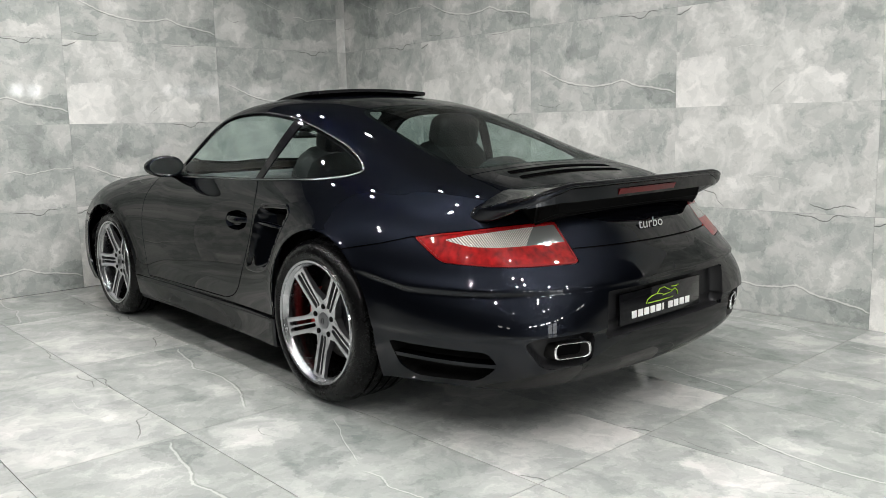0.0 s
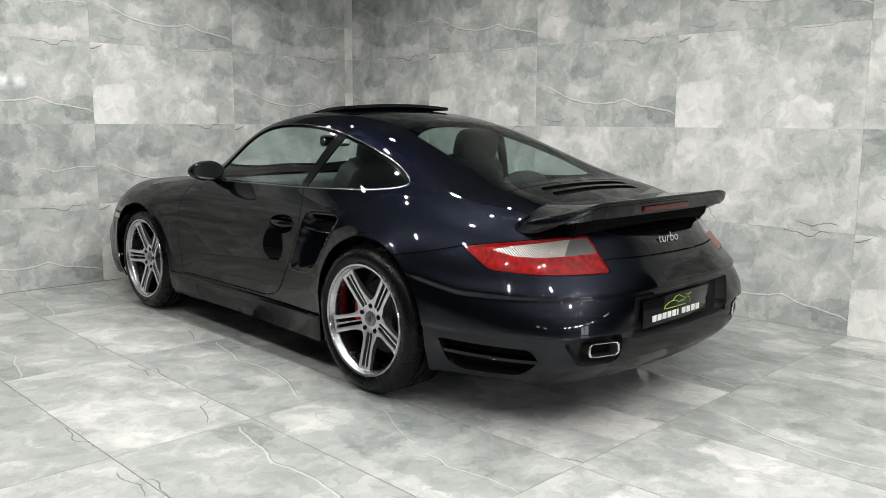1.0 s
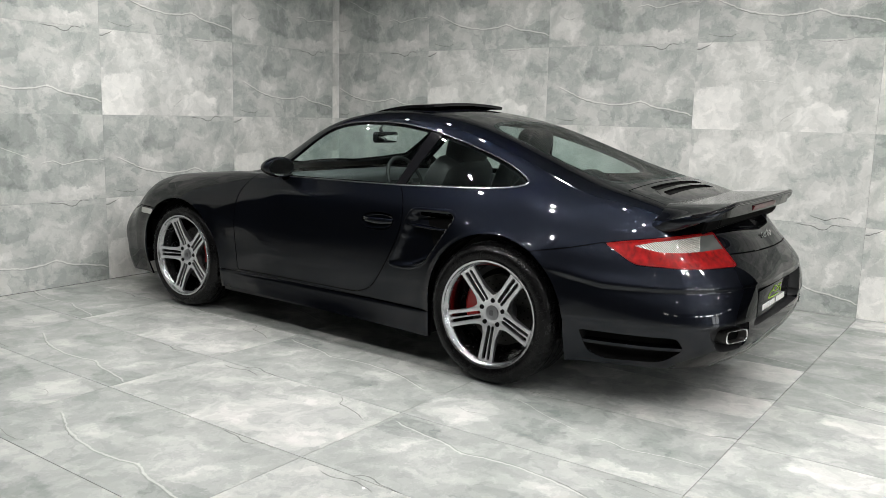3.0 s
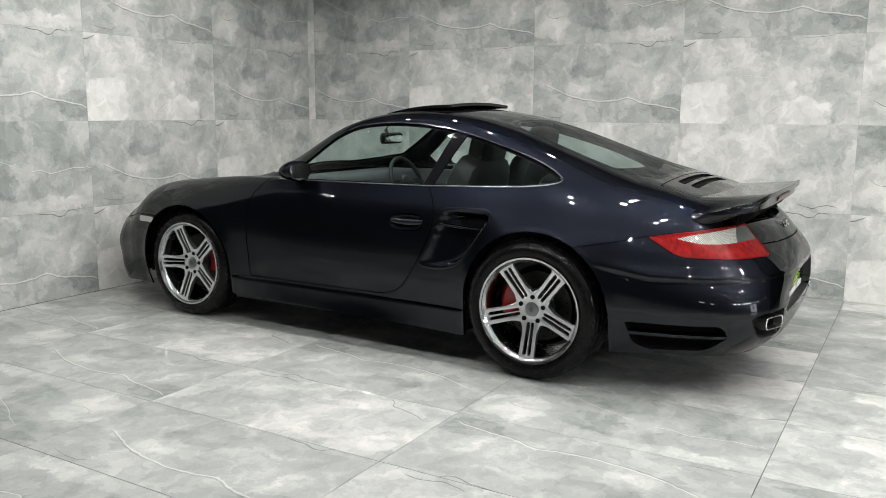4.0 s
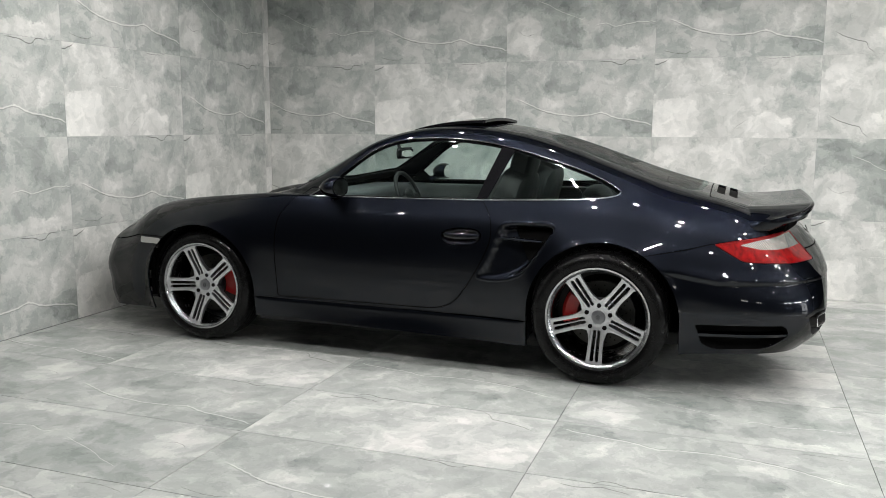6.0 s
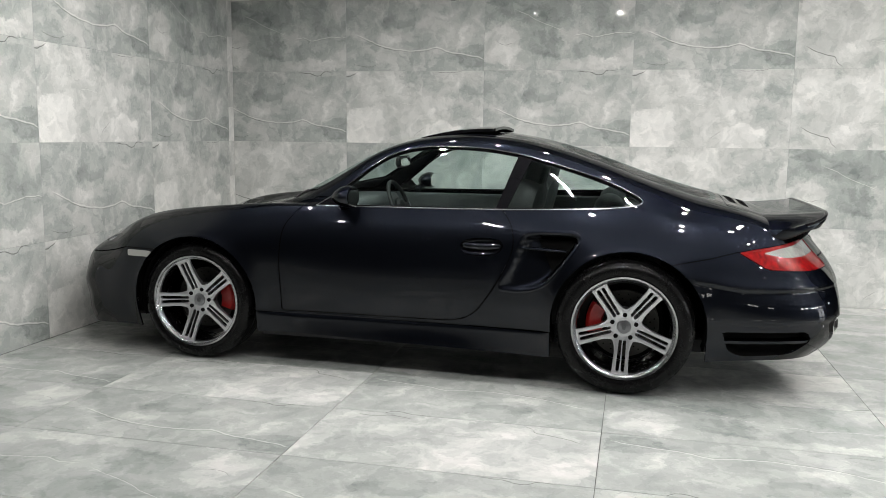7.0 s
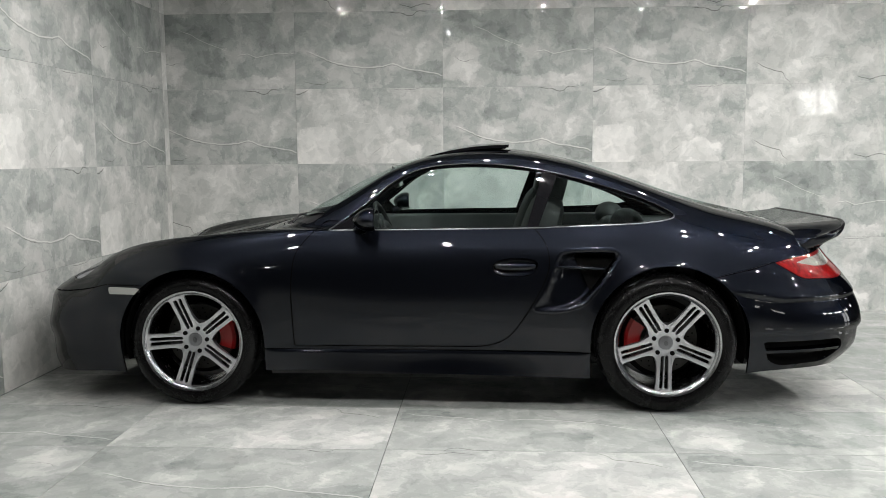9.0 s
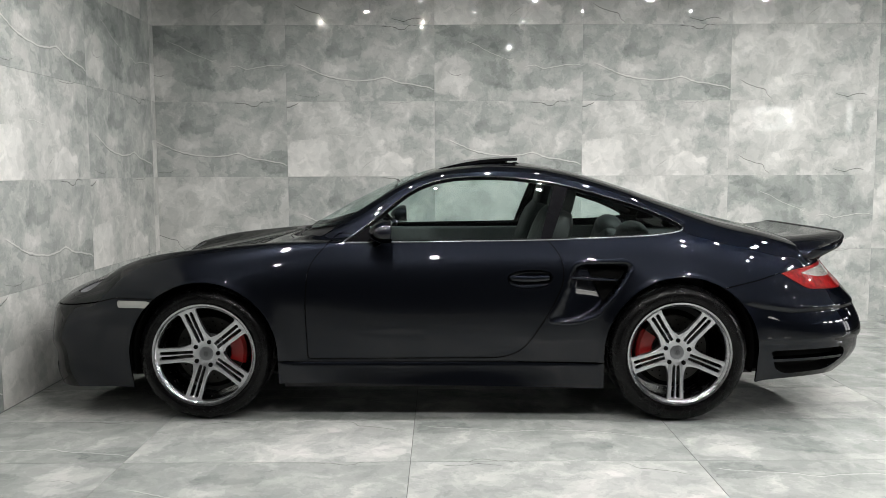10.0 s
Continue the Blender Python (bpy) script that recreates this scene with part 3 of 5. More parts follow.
# top of the sill
SILL_TOP = [(-2.237, 0, 0.255), (-2.235, 0.32, 0.26), (-2.182, 0.61, 0.27), (-2.017, 0.78, 0.28), (-1.778, 0.865, 0.29), (-1.5, 0.905, 0.3), (-1.18, 0.91, 0.3), (-0.9, 0.89, 0.28), (-0.6, 0.866, 0.275),
    (-0.2, 0.853, 0.278), (0.18, 0.848, 0.28), (0.44, 0.845, 0.285), (0.73, 0.85, 0.29), (1.18, 0.87, 0.3), (1.6, 0.85, 0.28), (1.803, 0.80, 0.24), (2.014, 0.64, 0.22), (2.155, 0, 0.19)]
# lower edge
LOWER_EDGE = [(-2.179, 0, 0.19), (-2.172, 0.3, 0.195), (-2.118, 0.58, 0.2), (-1.98, 0.74, 0.2), (-1.759, 0.83, 0.2), (-1.5, 0.88, 0.19), (-1.18, 0.888, 0.17), (-0.9, 0.882, 0.165), (-0.6, 0.868, 0.168),
    (-0.2, 0.865, 0.175), (0.18, 0.855, 0.183), (0.44, 0.85, 0.188), (0.73, 0.84, 0.19), (1.18, 0.83, 0.165), (1.6, 0.81, 0.165), (1.795, 0.775, 0.155), (2.0, 0.62, 0.142), (2.135, 0, 0.132)]
LINES = [TOP_MIDDLE, TOP_HALF_WAY, ROOF_RAIL, WINDOW_TOP, WAISTLINE, SHOULDER, WIDEST, LOWER_FLANK, SILL_TOP, LOWER_EDGE]


def crease(z, at, up, down, above, below):
    """A pressed edge: swells towards the line from above, tucks in sharply under it."""
    d = z - at
    return np.where(d > 0, up * np.exp(-(d / above) ** 2), 0) + np.where(d <= 0, (up + down) * np.exp(-(d / .007) ** 2) - down * np.exp(-(d / below) ** 2), 0)


def skin(nu=320, ns=172):
    """The left half as a patch: columns L, v, z, u, s, then the normal; and its faces."""
    at = np.linspace(U[-1], U[0], nu)
    keys = np.array([spline(U, line, at, (12,) if k < 3 else ()) for k, line in enumerate(LINES)])   # key, u, 3
    V = np.zeros((nu, ns, 8))
    for i in range(nu):
        p = keys[:, i]
        q = np.vstack([p[1] * (1, -1, 1), p])                      # mirrored point keeps the middle level
        d = np.concatenate([[0], np.cumsum(np.sqrt(((q[1:] - q[:-1]) ** 2).sum(1)) + 0.02)])
        s = np.linspace(0, 1, ns)
        # keep the long lines at the same rows all along
        kk = np.linspace(1, len(q) - 1, ns)
        f = np.interp(kk, np.arange(len(q)), d)
        V[i, :, :3] = spline(d, q, f)
        V[i, :, 3], V[i, :, 4] = at[i], kk - 1
    P = V[:, :, :3]
    du, ds = np.gradient(P, axis=0), np.gradient(P, axis=1)
    n = np.cross(ds, du)       # outwards in (L, v, z)
    n /= np.maximum(np.linalg.norm(n, axis=2, keepdims=True), 1e-9)
    # pressed edges round the tail, and the turned-out lips of the wheel arches
    z, L, v, u = P[:, :, 2], P[:, :, 0], P[:, :, 1], V[:, :, 3]
    round_tail = np.clip((-1.44 - u) / .16, 0, 1) * np.clip((V[:, :, 4] - 4.6) / .4, 0, 1)
    line = .558 + .040 * np.clip((u + 1.72) / .22, 0, 1.2)
    push = round_tail * (crease(z, line, .010, .006, .04, .06) * (.25 + .65 * np.clip((v - .45) / .25, 0, 1)) + crease(z, .402, .002, .003, .03, .05))
    for lc, zc, r in ((1.178, .335, .368), (-1.195, .345, .38)):
        away = np.where(z > zc, np.hypot(L - lc, z - zc), np.abs(L - lc)) - r
        push = push + (.006 * np.exp(-(np.maximum(away, 0) / .045) ** 2) + .005 * np.exp(-(np.maximum(away, 0) / .012) ** 2)) * (v > .45) * np.clip((.86 - z) / .08, 0, 1)
    P += push[:, :, None] * n
    du, ds = np.gradient(P, axis=0), np.gradient(P, axis=1)
    n = np.cross(ds, du)
    n /= np.maximum(np.linalg.norm(n, axis=2, keepdims=True), 1e-9)
    V[:, 0, 1] = 0
    V[0, :, 1] = V[-1, :, 1] = 0
    V[:, :, 5:8] = n
    F = [(i * ns + j, i * ns + j + 1, (i + 1) * ns + j + 1, (i + 1) * ns + j) for i in range(nu - 1) for j in range(ns - 1)]
    return V.reshape(-1, 8), F


def split(patch, field):
    """Cuts a patch where the field of its points changes sign: (negative side, positive side)."""
    V, F = patch
    if len(V) == 0:
        return patch, patch
    f = field(V)
    f = np.where(np.abs(f) < 1e-7, 1e-7, f)
    rows, cache = [V], {}
    extra = []

    def mid(a, b):
        k = (a, b) if a < b else (b, a)
        if k not in cache:
            t = f[k[0]] / (f[k[0]] - f[k[1]])
            cache[k] = len(V) + len(extra)
            extra.append(V[k[0]] * (1 - t) + V[k[1]] * t)
        return cache[k]

    neg, pos = [], []
    sign = f < 0
    for face in F:
        s = [sign[i] for i in face]
        if all(s):
            neg.append(face)
        elif not any(s):
            pos.append(face)
        else:
            a, b = [], []
            for k, i in enumerate(face):
                j = face[(k + 1) % len(face)]
                (a if sign[i] else b).append(i)
                if sign[i] != sign[j]:
                    m = mid(i, j)
                    a.append(m)
                    b.append(m)
            if len(a) > 2:
                neg.append(tuple(a))
            if len(b) > 2:
                pos.append(tuple(b))
    W = np.vstack([V, np.array(extra)]) if extra else V
    return tidy(W, neg), tidy(W, pos)


def tidy(V, F):
    used = sorted({i for f in F for i in f})
    back = {o: n for n, o in enumerate(used)}
    return (V[used] if used else V[:0]), [tuple(back[i] for i in f) for f in F]


SEALS = []


def cut(patch, field, gap=0.0028):
    """Parts a panel from the skin along field = 0 and leaves a real gap, with a seal sunk behind it."""
    a, rest = split(patch, lambda V: field(V) + gap)
    g, b = split(rest, lambda V: field(V) - gap)
    if len(g[0]):
        SEALS.append(shift(g, -0.007))
    return a, b


def shift(patch, d):
    V = patch[0].copy()
    V[:, :3] += d * V[:, 5:8]
    return V, patch[1]


def side(poly, vmin=0.45):
    """Field of an outline in the side view (L, z)."""
    return lambda V: np.where(V[:, 1] < vmin, 0.5, signed(V[:, [0, 2]], poly))


def plan(poly):
    """Field of an outline in the plan (L, v)."""
    return lambda V: np.where(V[:, 4] > 4.2, 0.5, signed(V[:, [0, 1]], poly))


def wrap(poly):
    """Field of an outline in (u, z), round the corner of the tail."""
    return lambda V: signed(V[:, [3, 2]], poly)


def solid(patch, mirror=0, lip=0.010):
    """Mesh data of a patch. mirror 0: left; 1: right; 2: both halves in one. The rim is turned in by lip."""
    V, F = patch
    P, N = V[:, :3], V[:, 5:8]
    verts = [(-p[1], p[0], p[2]) for p in P]
    faces = [tuple(f) for f in F]
    if lip:
        count = {}
        for f in F:
            for k, i in enumerate(f):
                j = f[(k + 1) % len(f)]
                count[(i, j)] = 1
        inner = {}
        for (i, j) in list(count):
            if (j, i) in count or (P[i, 1] < 1e-5 and P[j, 1] < 1e-5):
                continue
            for k in (i, j):
                if k not in inner:
                    q = P[k] - lip * N[k]
                    inner[k] = (len(verts), len(verts) + 1)
                    verts += [(-P[k, 1], P[k, 0], P[k, 2]), (-q[1], q[0], q[2])]
            faces.append((inner[j][0], inner[i][0], inner[i][1], inner[j][1]))
    if mirror == 1:
        verts, faces = [(-x, y, z) for x, y, z in verts], [f[::-1] for f in faces]
    if mirror == 2:
        n = len(verts)
        same = {i: i if abs(v[0]) < 1e-5 else i + n for i, v in enumerate(verts)}
        faces = faces + [tuple(same[i] for i in f[::-1]) for f in faces]
        verts = verts + [(-x, y, z) for x, y, z in verts]
    return verts, faces


def panel(name, patch, mat, parent, label="", mirror=0, lip=0.010):
    v, f = solid(patch, mirror, lip)
    return put(name, mesh_of(name, v, f), mat, parent, label)


def join(*patches):
    V, F, n = [], [], 0
    for v, f in patches:
        V.append(v)
        F += [tuple(i + n for i in q) for q in f]
        n += len(v)
    return np.vstack(V), F


def arch(lc, zc, r):
    return lambda V: np.where(V[:, 1] < 0.45, 0.5, np.where(V[:, 2] > zc, np.hypot(V[:, 0] - lc, V[:, 2] - zc), np.abs(V[:, 0] - lc)) - r)


# ---- the car ----
def glass(name, tint):
    m = bpy.data.materials.new(name)
    m.use_nodes = True
    nt = m.node_tree
    nt.nodes.remove(nt.nodes["Principled BSDF"])
    tr, gl, mx, fr = (nt.nodes.new("ShaderNode" + k) for k in ("BsdfTransparent", "BsdfGlossy", "MixShader", "LayerWeight"))
    tr.inputs[0].default_value = (*tint, 1)
    gl.inputs["Roughness"].default_value = 0.01
    fr.inputs["Blend"].default_value = 0.5
    steep = calc(nt, "POWER", fr.outputs["Facing"], 4.5)
    nt.links.new(calc(nt, "MULTIPLY_ADD", steep, 0.32, 0.065), mx.inputs[0])
    nt.links.new(tr.outputs[0], mx.inputs[1])
    nt.links.new(gl.outputs[0], mx.inputs[2])
    nt.links.new(mx.outputs[0], nt.nodes["Material Output"].inputs[0])
    return m


GLASS = glass("green tinted window glass", (0.82, 0.91, 0.89))
DARKTRIM = material("dark satin trim", (0.05, 0.05, 0.055), 0.25, 1.0)
DARKGLASS = glass("darker green rear glass", (0.58, 0.68, 0.66))
CLEAR = glass("clear lamp glass", (0.9, 0.9, 0.9))
REDLENS = grain(material("red lamp plastic", (0.27, 0.005, 0.005), 0.35, 0.0, Specular_IOR_Level=0.1, Coat_Weight=0.4, Coat_Roughness=0.02), 90, 0.25)
CLEARLENS = material("clear fluted lamp plastic", (0.34, 0.325, 0.29), 0.20, 0.15, Coat_Weight=0.6, Coat_Roughness=0.03)
SMOKELENS = material("smoked lamp plastic", (0.10, 0.105, 0.10), 0.12, 0.1, Coat_Weight=0.8)
DARKSTEEL = grain(material("dark exhaust steel", (0.022, 0.021, 0.020), 0.45, 0.6), 200, 0.2)
LEATHER = grain(material("charcoal leather", (0.011, 0.0115, 0.012), 0.6), 140, 0.25, 0.25, 0.2)
DASH = grain(material("grey cabin plastic", (0.075, 0.08, 0.082), 0.45), 160, 0.2, 0.2, 0.2)
CARPET = grain(material("dark cabin carpet", (0.028, 0.028, 0.029), 0.9), 400, 0.3, 0.3)
LIGHTPLASTIC = material("white indicator plastic", (0.36, 0.36, 0.34), 0.15, 0.0, Coat_Weight=0.5)

# flutes of the clear lens
nt = CLEARLENS.node_tree
co, wv, bp = nt.nodes.new("ShaderNodeTexCoord"), nt.nodes.new("ShaderNodeTexWave"), nt.nodes.new("ShaderNodeBump")
wv.bands_direction = "X"
wv.inputs["Scale"].default_value, wv.inputs["Distortion"].default_value, wv.inputs["Detail"].default_value = 52.0, 1.2, 3.0
bp.inputs["Strength"].default_value, bp.inputs["Distance"].default_value = 0.6, 0.003
nt.links.new(co.outputs["Object"], wv.inputs["Vector"])
nt.links.new(wv.outputs["Fac"], bp.inputs["Height"])
nt.links.new(bp.outputs[0], nt.nodes["Principled BSDF"].inputs["Normal"])
# shading of the flutes put into the colour: dark valleys, pale crests
rp = nt.nodes.new("ShaderNodeValToRGB")
rp.color_ramp.elements[0].position, rp.color_ramp.elements[0].color = .15, (.20, .19, .17, 1)
rp.color_ramp.elements[1].position, rp.color_ramp.elements[1].color = .85, (.46, .445, .41, 1)
nt.links.new(wv.outputs["Fac"], rp.inputs[0])
nt.links.new(rp.outputs[0], nt.nodes["Principled BSDF"].inputs["Base Color"])

# red lens depth painted into the colour: glowing prisms, dark pockets, behind a glossy cover
nt = REDLENS.node_tree
mp, nz, rp = nt.nodes.new("ShaderNodeMapping"), nt.nodes.new("ShaderNodeTexNoise"), nt.nodes.new("ShaderNodeValToRGB")
mp.inputs["Scale"].default_value = (9, 9, 7)
nz.inputs["Detail"].default_value, nz.inputs["Roughness"].default_value, nz.inputs["Distortion"].default_value = 2.0, 0.4, 0.2
nt.links.new(nt.nodes["Texture Coordinate"].outputs["Object"], mp.inputs["Vector"])
nt.links.new(mp.outputs[0], nz.inputs["Vector"])
nt.links.new(nz.outputs["Fac"], rp.inputs[0])
e = rp.color_ramp.elements
e[0].position, e[0].color = .28, (.105, .0008, .001, 1)
e[1].position, e[1].color = .74, (.29, .002, .003, 1)
e.new(.50).color = (.19, .001, .0015, 1)
nt.links.new(rp.outputs[0], nt.nodes["Principled BSDF"].inputs["Base Color"])
LAMPRIM = material("glossy red lamp rim", (0.17, 0.001, 0.002), 0.3, 0.0, Specular_IOR_Level=0.1, Coat_Weight=0.4, Coat_Roughness=0.02)
BRAKELENS = material("dull dark red lamp plastic", (0.085, 0.002, 0.003), 0.3, 0.0, Specular_IOR_Level=0.1, Coat_Weight=0.4, Coat_Roughness=0.02)

car = empty("sports_car", CAR, "dark blue-black metallic sports coupe with tilted glass sunroof", "car")
skin_all = skin()
body = skin_all
_, body = split(body, arch(1.178, .335, .368))
_, body = split(body, arch(-1.195, .345, .38))

# windows
DLO = rounded([(.50, .884), (.332, .999), (.162, 1.139), (.032, 1.196), (-.129, 1.218), (-.364, 1.216), (-.596, 1.186), (-.855, 1.118), (-1.082, 1.046), (-1.215, .985), (-1.262, .950), (-1.215, .930), (-1.058, .914), (-.529, .896)],
              [.01, .1, .1, .1, .1, .1, .1, .1, .1, .07, .03, .06, .1, .1])
dlo, body = split(body, side(DLO))
SCREEN = rounded([(.745, -.3), (.745, 0), (.73, .25), (.65, .50), (.535, .622), (.30, .572), (.10, .505), (.07, .44), (.065, 0), (.065, -.3)], [.02, .05, .05, .05, .03, .05, .05, .05, .05, .02])
screen, body = split(body, plan(SCREEN))
COWL = rounded([(.83, -.3), (.83, .25), (.76, .50), (.62, .66), (.45, .60), (.60, .2), (.60, -.3)], .03)
cowl, body = split(body, plan(COWL))
BACK = rounded([(-.785, -.3), (-.785, .25), (-.835, .38), (-.92, .412), (-1.3, .45), (-1.575, .468), (-1.63, .40), (-1.65, 0), (-1.65, -.3)], [.02, .05, .05, .05, .1, .04, .05, .05, .02])
backlight, body = split(body, plan(BACK))
ROOFHOLE = rounded([(.02, -.3), (.02, .38), (-.44, .38), (-.44, -.3)], .03)
_, body = split(body, plan(ROOFHOLE))

# lamps, lids, doors and bumpers, each parted by a real shut line
LAMP_R = rounded([(-1.708, .731), (-1.78, .690), (-1.848, .650), (-2.15, .637), (-2.462, .636), (-2.430, .712), (-2.352, .778), (-2.12, .773), (-2.0, .767), (-1.80, .747)],
                 [.008, .03, .03, .1, .02, .05, .02, .1, .1, .05])
tail, body = cut(body, wrap(LAMP_R), .0015)
HEAD = ring([(1.90, .60), (1.83, .685), (1.70, .70), (1.575, .64), (1.58, .555), (1.70, .51), (1.83, .53)], 84)
head, body = cut(body, plan(HEAD), .0015)
MARK = rounded([(1.608, .612), (1.428, .612), (1.436, .577), (1.60, .574)], .008)
mark, body = cut(body, side(MARK), .001)
BUMPER_R = np.array([(-1.1, .60), (-1.40, .669), (-1.575, .701), (-1.709, .7325), (-1.80, .70), (-2.44, .683), (-3.2, .682), (-3.2, .05), (-1.1, .05)])
rear, body = cut(body, wrap(BUMPER_R))
BUMPER_F = np.array([(1.3, .622), (1.62, .622), (1.76, .60), (2.0, .572), (2.3, .545), (2.8, .52), (2.8, 0), (1.3, 0)])
front, body = cut(body, wrap(BUMPER_F))
lid, body = cut(body, lambda V: np.maximum(np.maximum(V[:, 0] + 1.672, V[:, 1] - .505), .68 - V[:, 2]))
HOOD = rounded([(.845, -.3), (.845, .25), (.78, .50), (.80, .56), (1.2, .53), (1.7, .46), (1.93, .38), (2.0, 0), (2.0, -.3)], .03)
hood, body = cut(body, plan(HOOD))
DOOR = rounded([(.661, .311), (.672, .60), (.655, .774), (.60, .845), (.52, .93), (-.51, .93), (-.575, .865), (-.612, .80), (-.618, .70), (-.565, .58), (-.49, .455), (-.41, .348), (-.30, .314)],
               [.012, .1, .06, .05, .02, .01, .05, .05, .06, .1, .1, .06, .05])
door, body = cut(body, side(DOOR))
SILL = np.array([(.85, .300), (-.86, .292), (-.86, .05), (.85, .05)])
sill, body = cut(body, side(SILL), .0015)
INTAKE = rounded([(-.648, .765), (-.68, .803), (-.93, .813), (-.970, .775), (-.905, .672), (-.80, .530), (-.72, .495), (-.655, .482), (-.548, .486), (-.532, .513), (-.595, .612)],
                 [.02, .02, .03, .03, .06, .06, .04, .04, .015, .015, .06])
intake, body = split(body, side(INTAKE))
GRIP = ring([(-.338, .707), (-.36, .74), (-.45, .757), (-.54, .748), (-.562, .716), (-.53, .677), (-.45, .664), (-.37, .672)], 64)
grip, door = split(door, side(GRIP))
VENT = rounded([(-1.628, .352), (-1.66, .255), (-1.72, .224), (-1.98, .232), (-2.06, .30), (-2.02, .355)], [.01, .02, .03, .04, .02, .03])
vent, rear = split(rear, wrap(VENT))
PIPE = rounded([(-2.16, .385), (-2.22, .408), (-2.47, .408), (-2.50, .385), (-2.50, .30), (-2.44, .284), (-2.25, .284)], [.03, .03, .02, .02, .03, .03, .05])
muffler, rear = split(rear, wrap(PIPE))
FVENT = rounded([(2.20, .35), (2.46, .34), (2.46, .245), (2.22, .24)], .02)
fvent, front = split(front, wrap(FVENT))
PLATE = rounded([(-2.575, .535), (-2.565, .365), (-3.3, .352), (-3.3, .528)], .012)
recess, rear = split(rear, wrap(PLATE))


def sunk(patch, depth):
    V = patch[0].copy()
    d = depth(V) if callable(depth) else depth
    V[:, :3] -= np.reshape(d, (-1, 1)) * V[:, 5:8]
    return V, patch[1]


def trough(patch, poly, depth, edge, view=(0, 2), roll=0.0):
    """Sinks a patch with rounded walls: full depth past edge metres from its rim; roll: width of a raised bead round it."""
    d = -signed(patch[0][:, list(view)], poly)
    t = np.clip((d - roll) / edge, 0, 1)
    bead = .0035 * np.sin(np.pi * np.clip(d / max(roll, 1e-6), 0, 1)) if roll else 0
    return sunk(patch, (depth(patch[0]) if callable(depth) else depth) * np.sqrt(1 - (1 - t) ** 2) - bead)


# cooling slots across the engine lid
slots = []
for a0, a1 in ((-1.700, -1.742), (-1.764, -1.806)):
    hole_, lid = split(lid, plan(rounded([(a0, -.35), (a0, .315), (a1, .335), (a1, -.35)], .006)))
    slots.append(hole_)
# body shell and hung panels
panel("body_shell", body, PAINT, car, "", 2)
lid_ob = panel("engine_lid", lid, PAINT, car, "", 2)
# shallow near-black sheets give the slots the shade of deep holes
for hole_ in slots:
    panel("lid_slot", sunk(hole_, .014), DARK, lid_ob, "near-black sheet for the shade in a cooling slot", 2, -.012)
panel("bonnet", hood, PAINT, car, "", 2)
rear_bumper = panel("rear_bumper", rear, PAINT, car, "", 2)
front_bumper = panel("front_bumper", front, PAINT, car, "", 2)
panel("cowl", sunk(cowl, .012), BLACK, car, "black plastic windscreen cowl", 2, -.010)
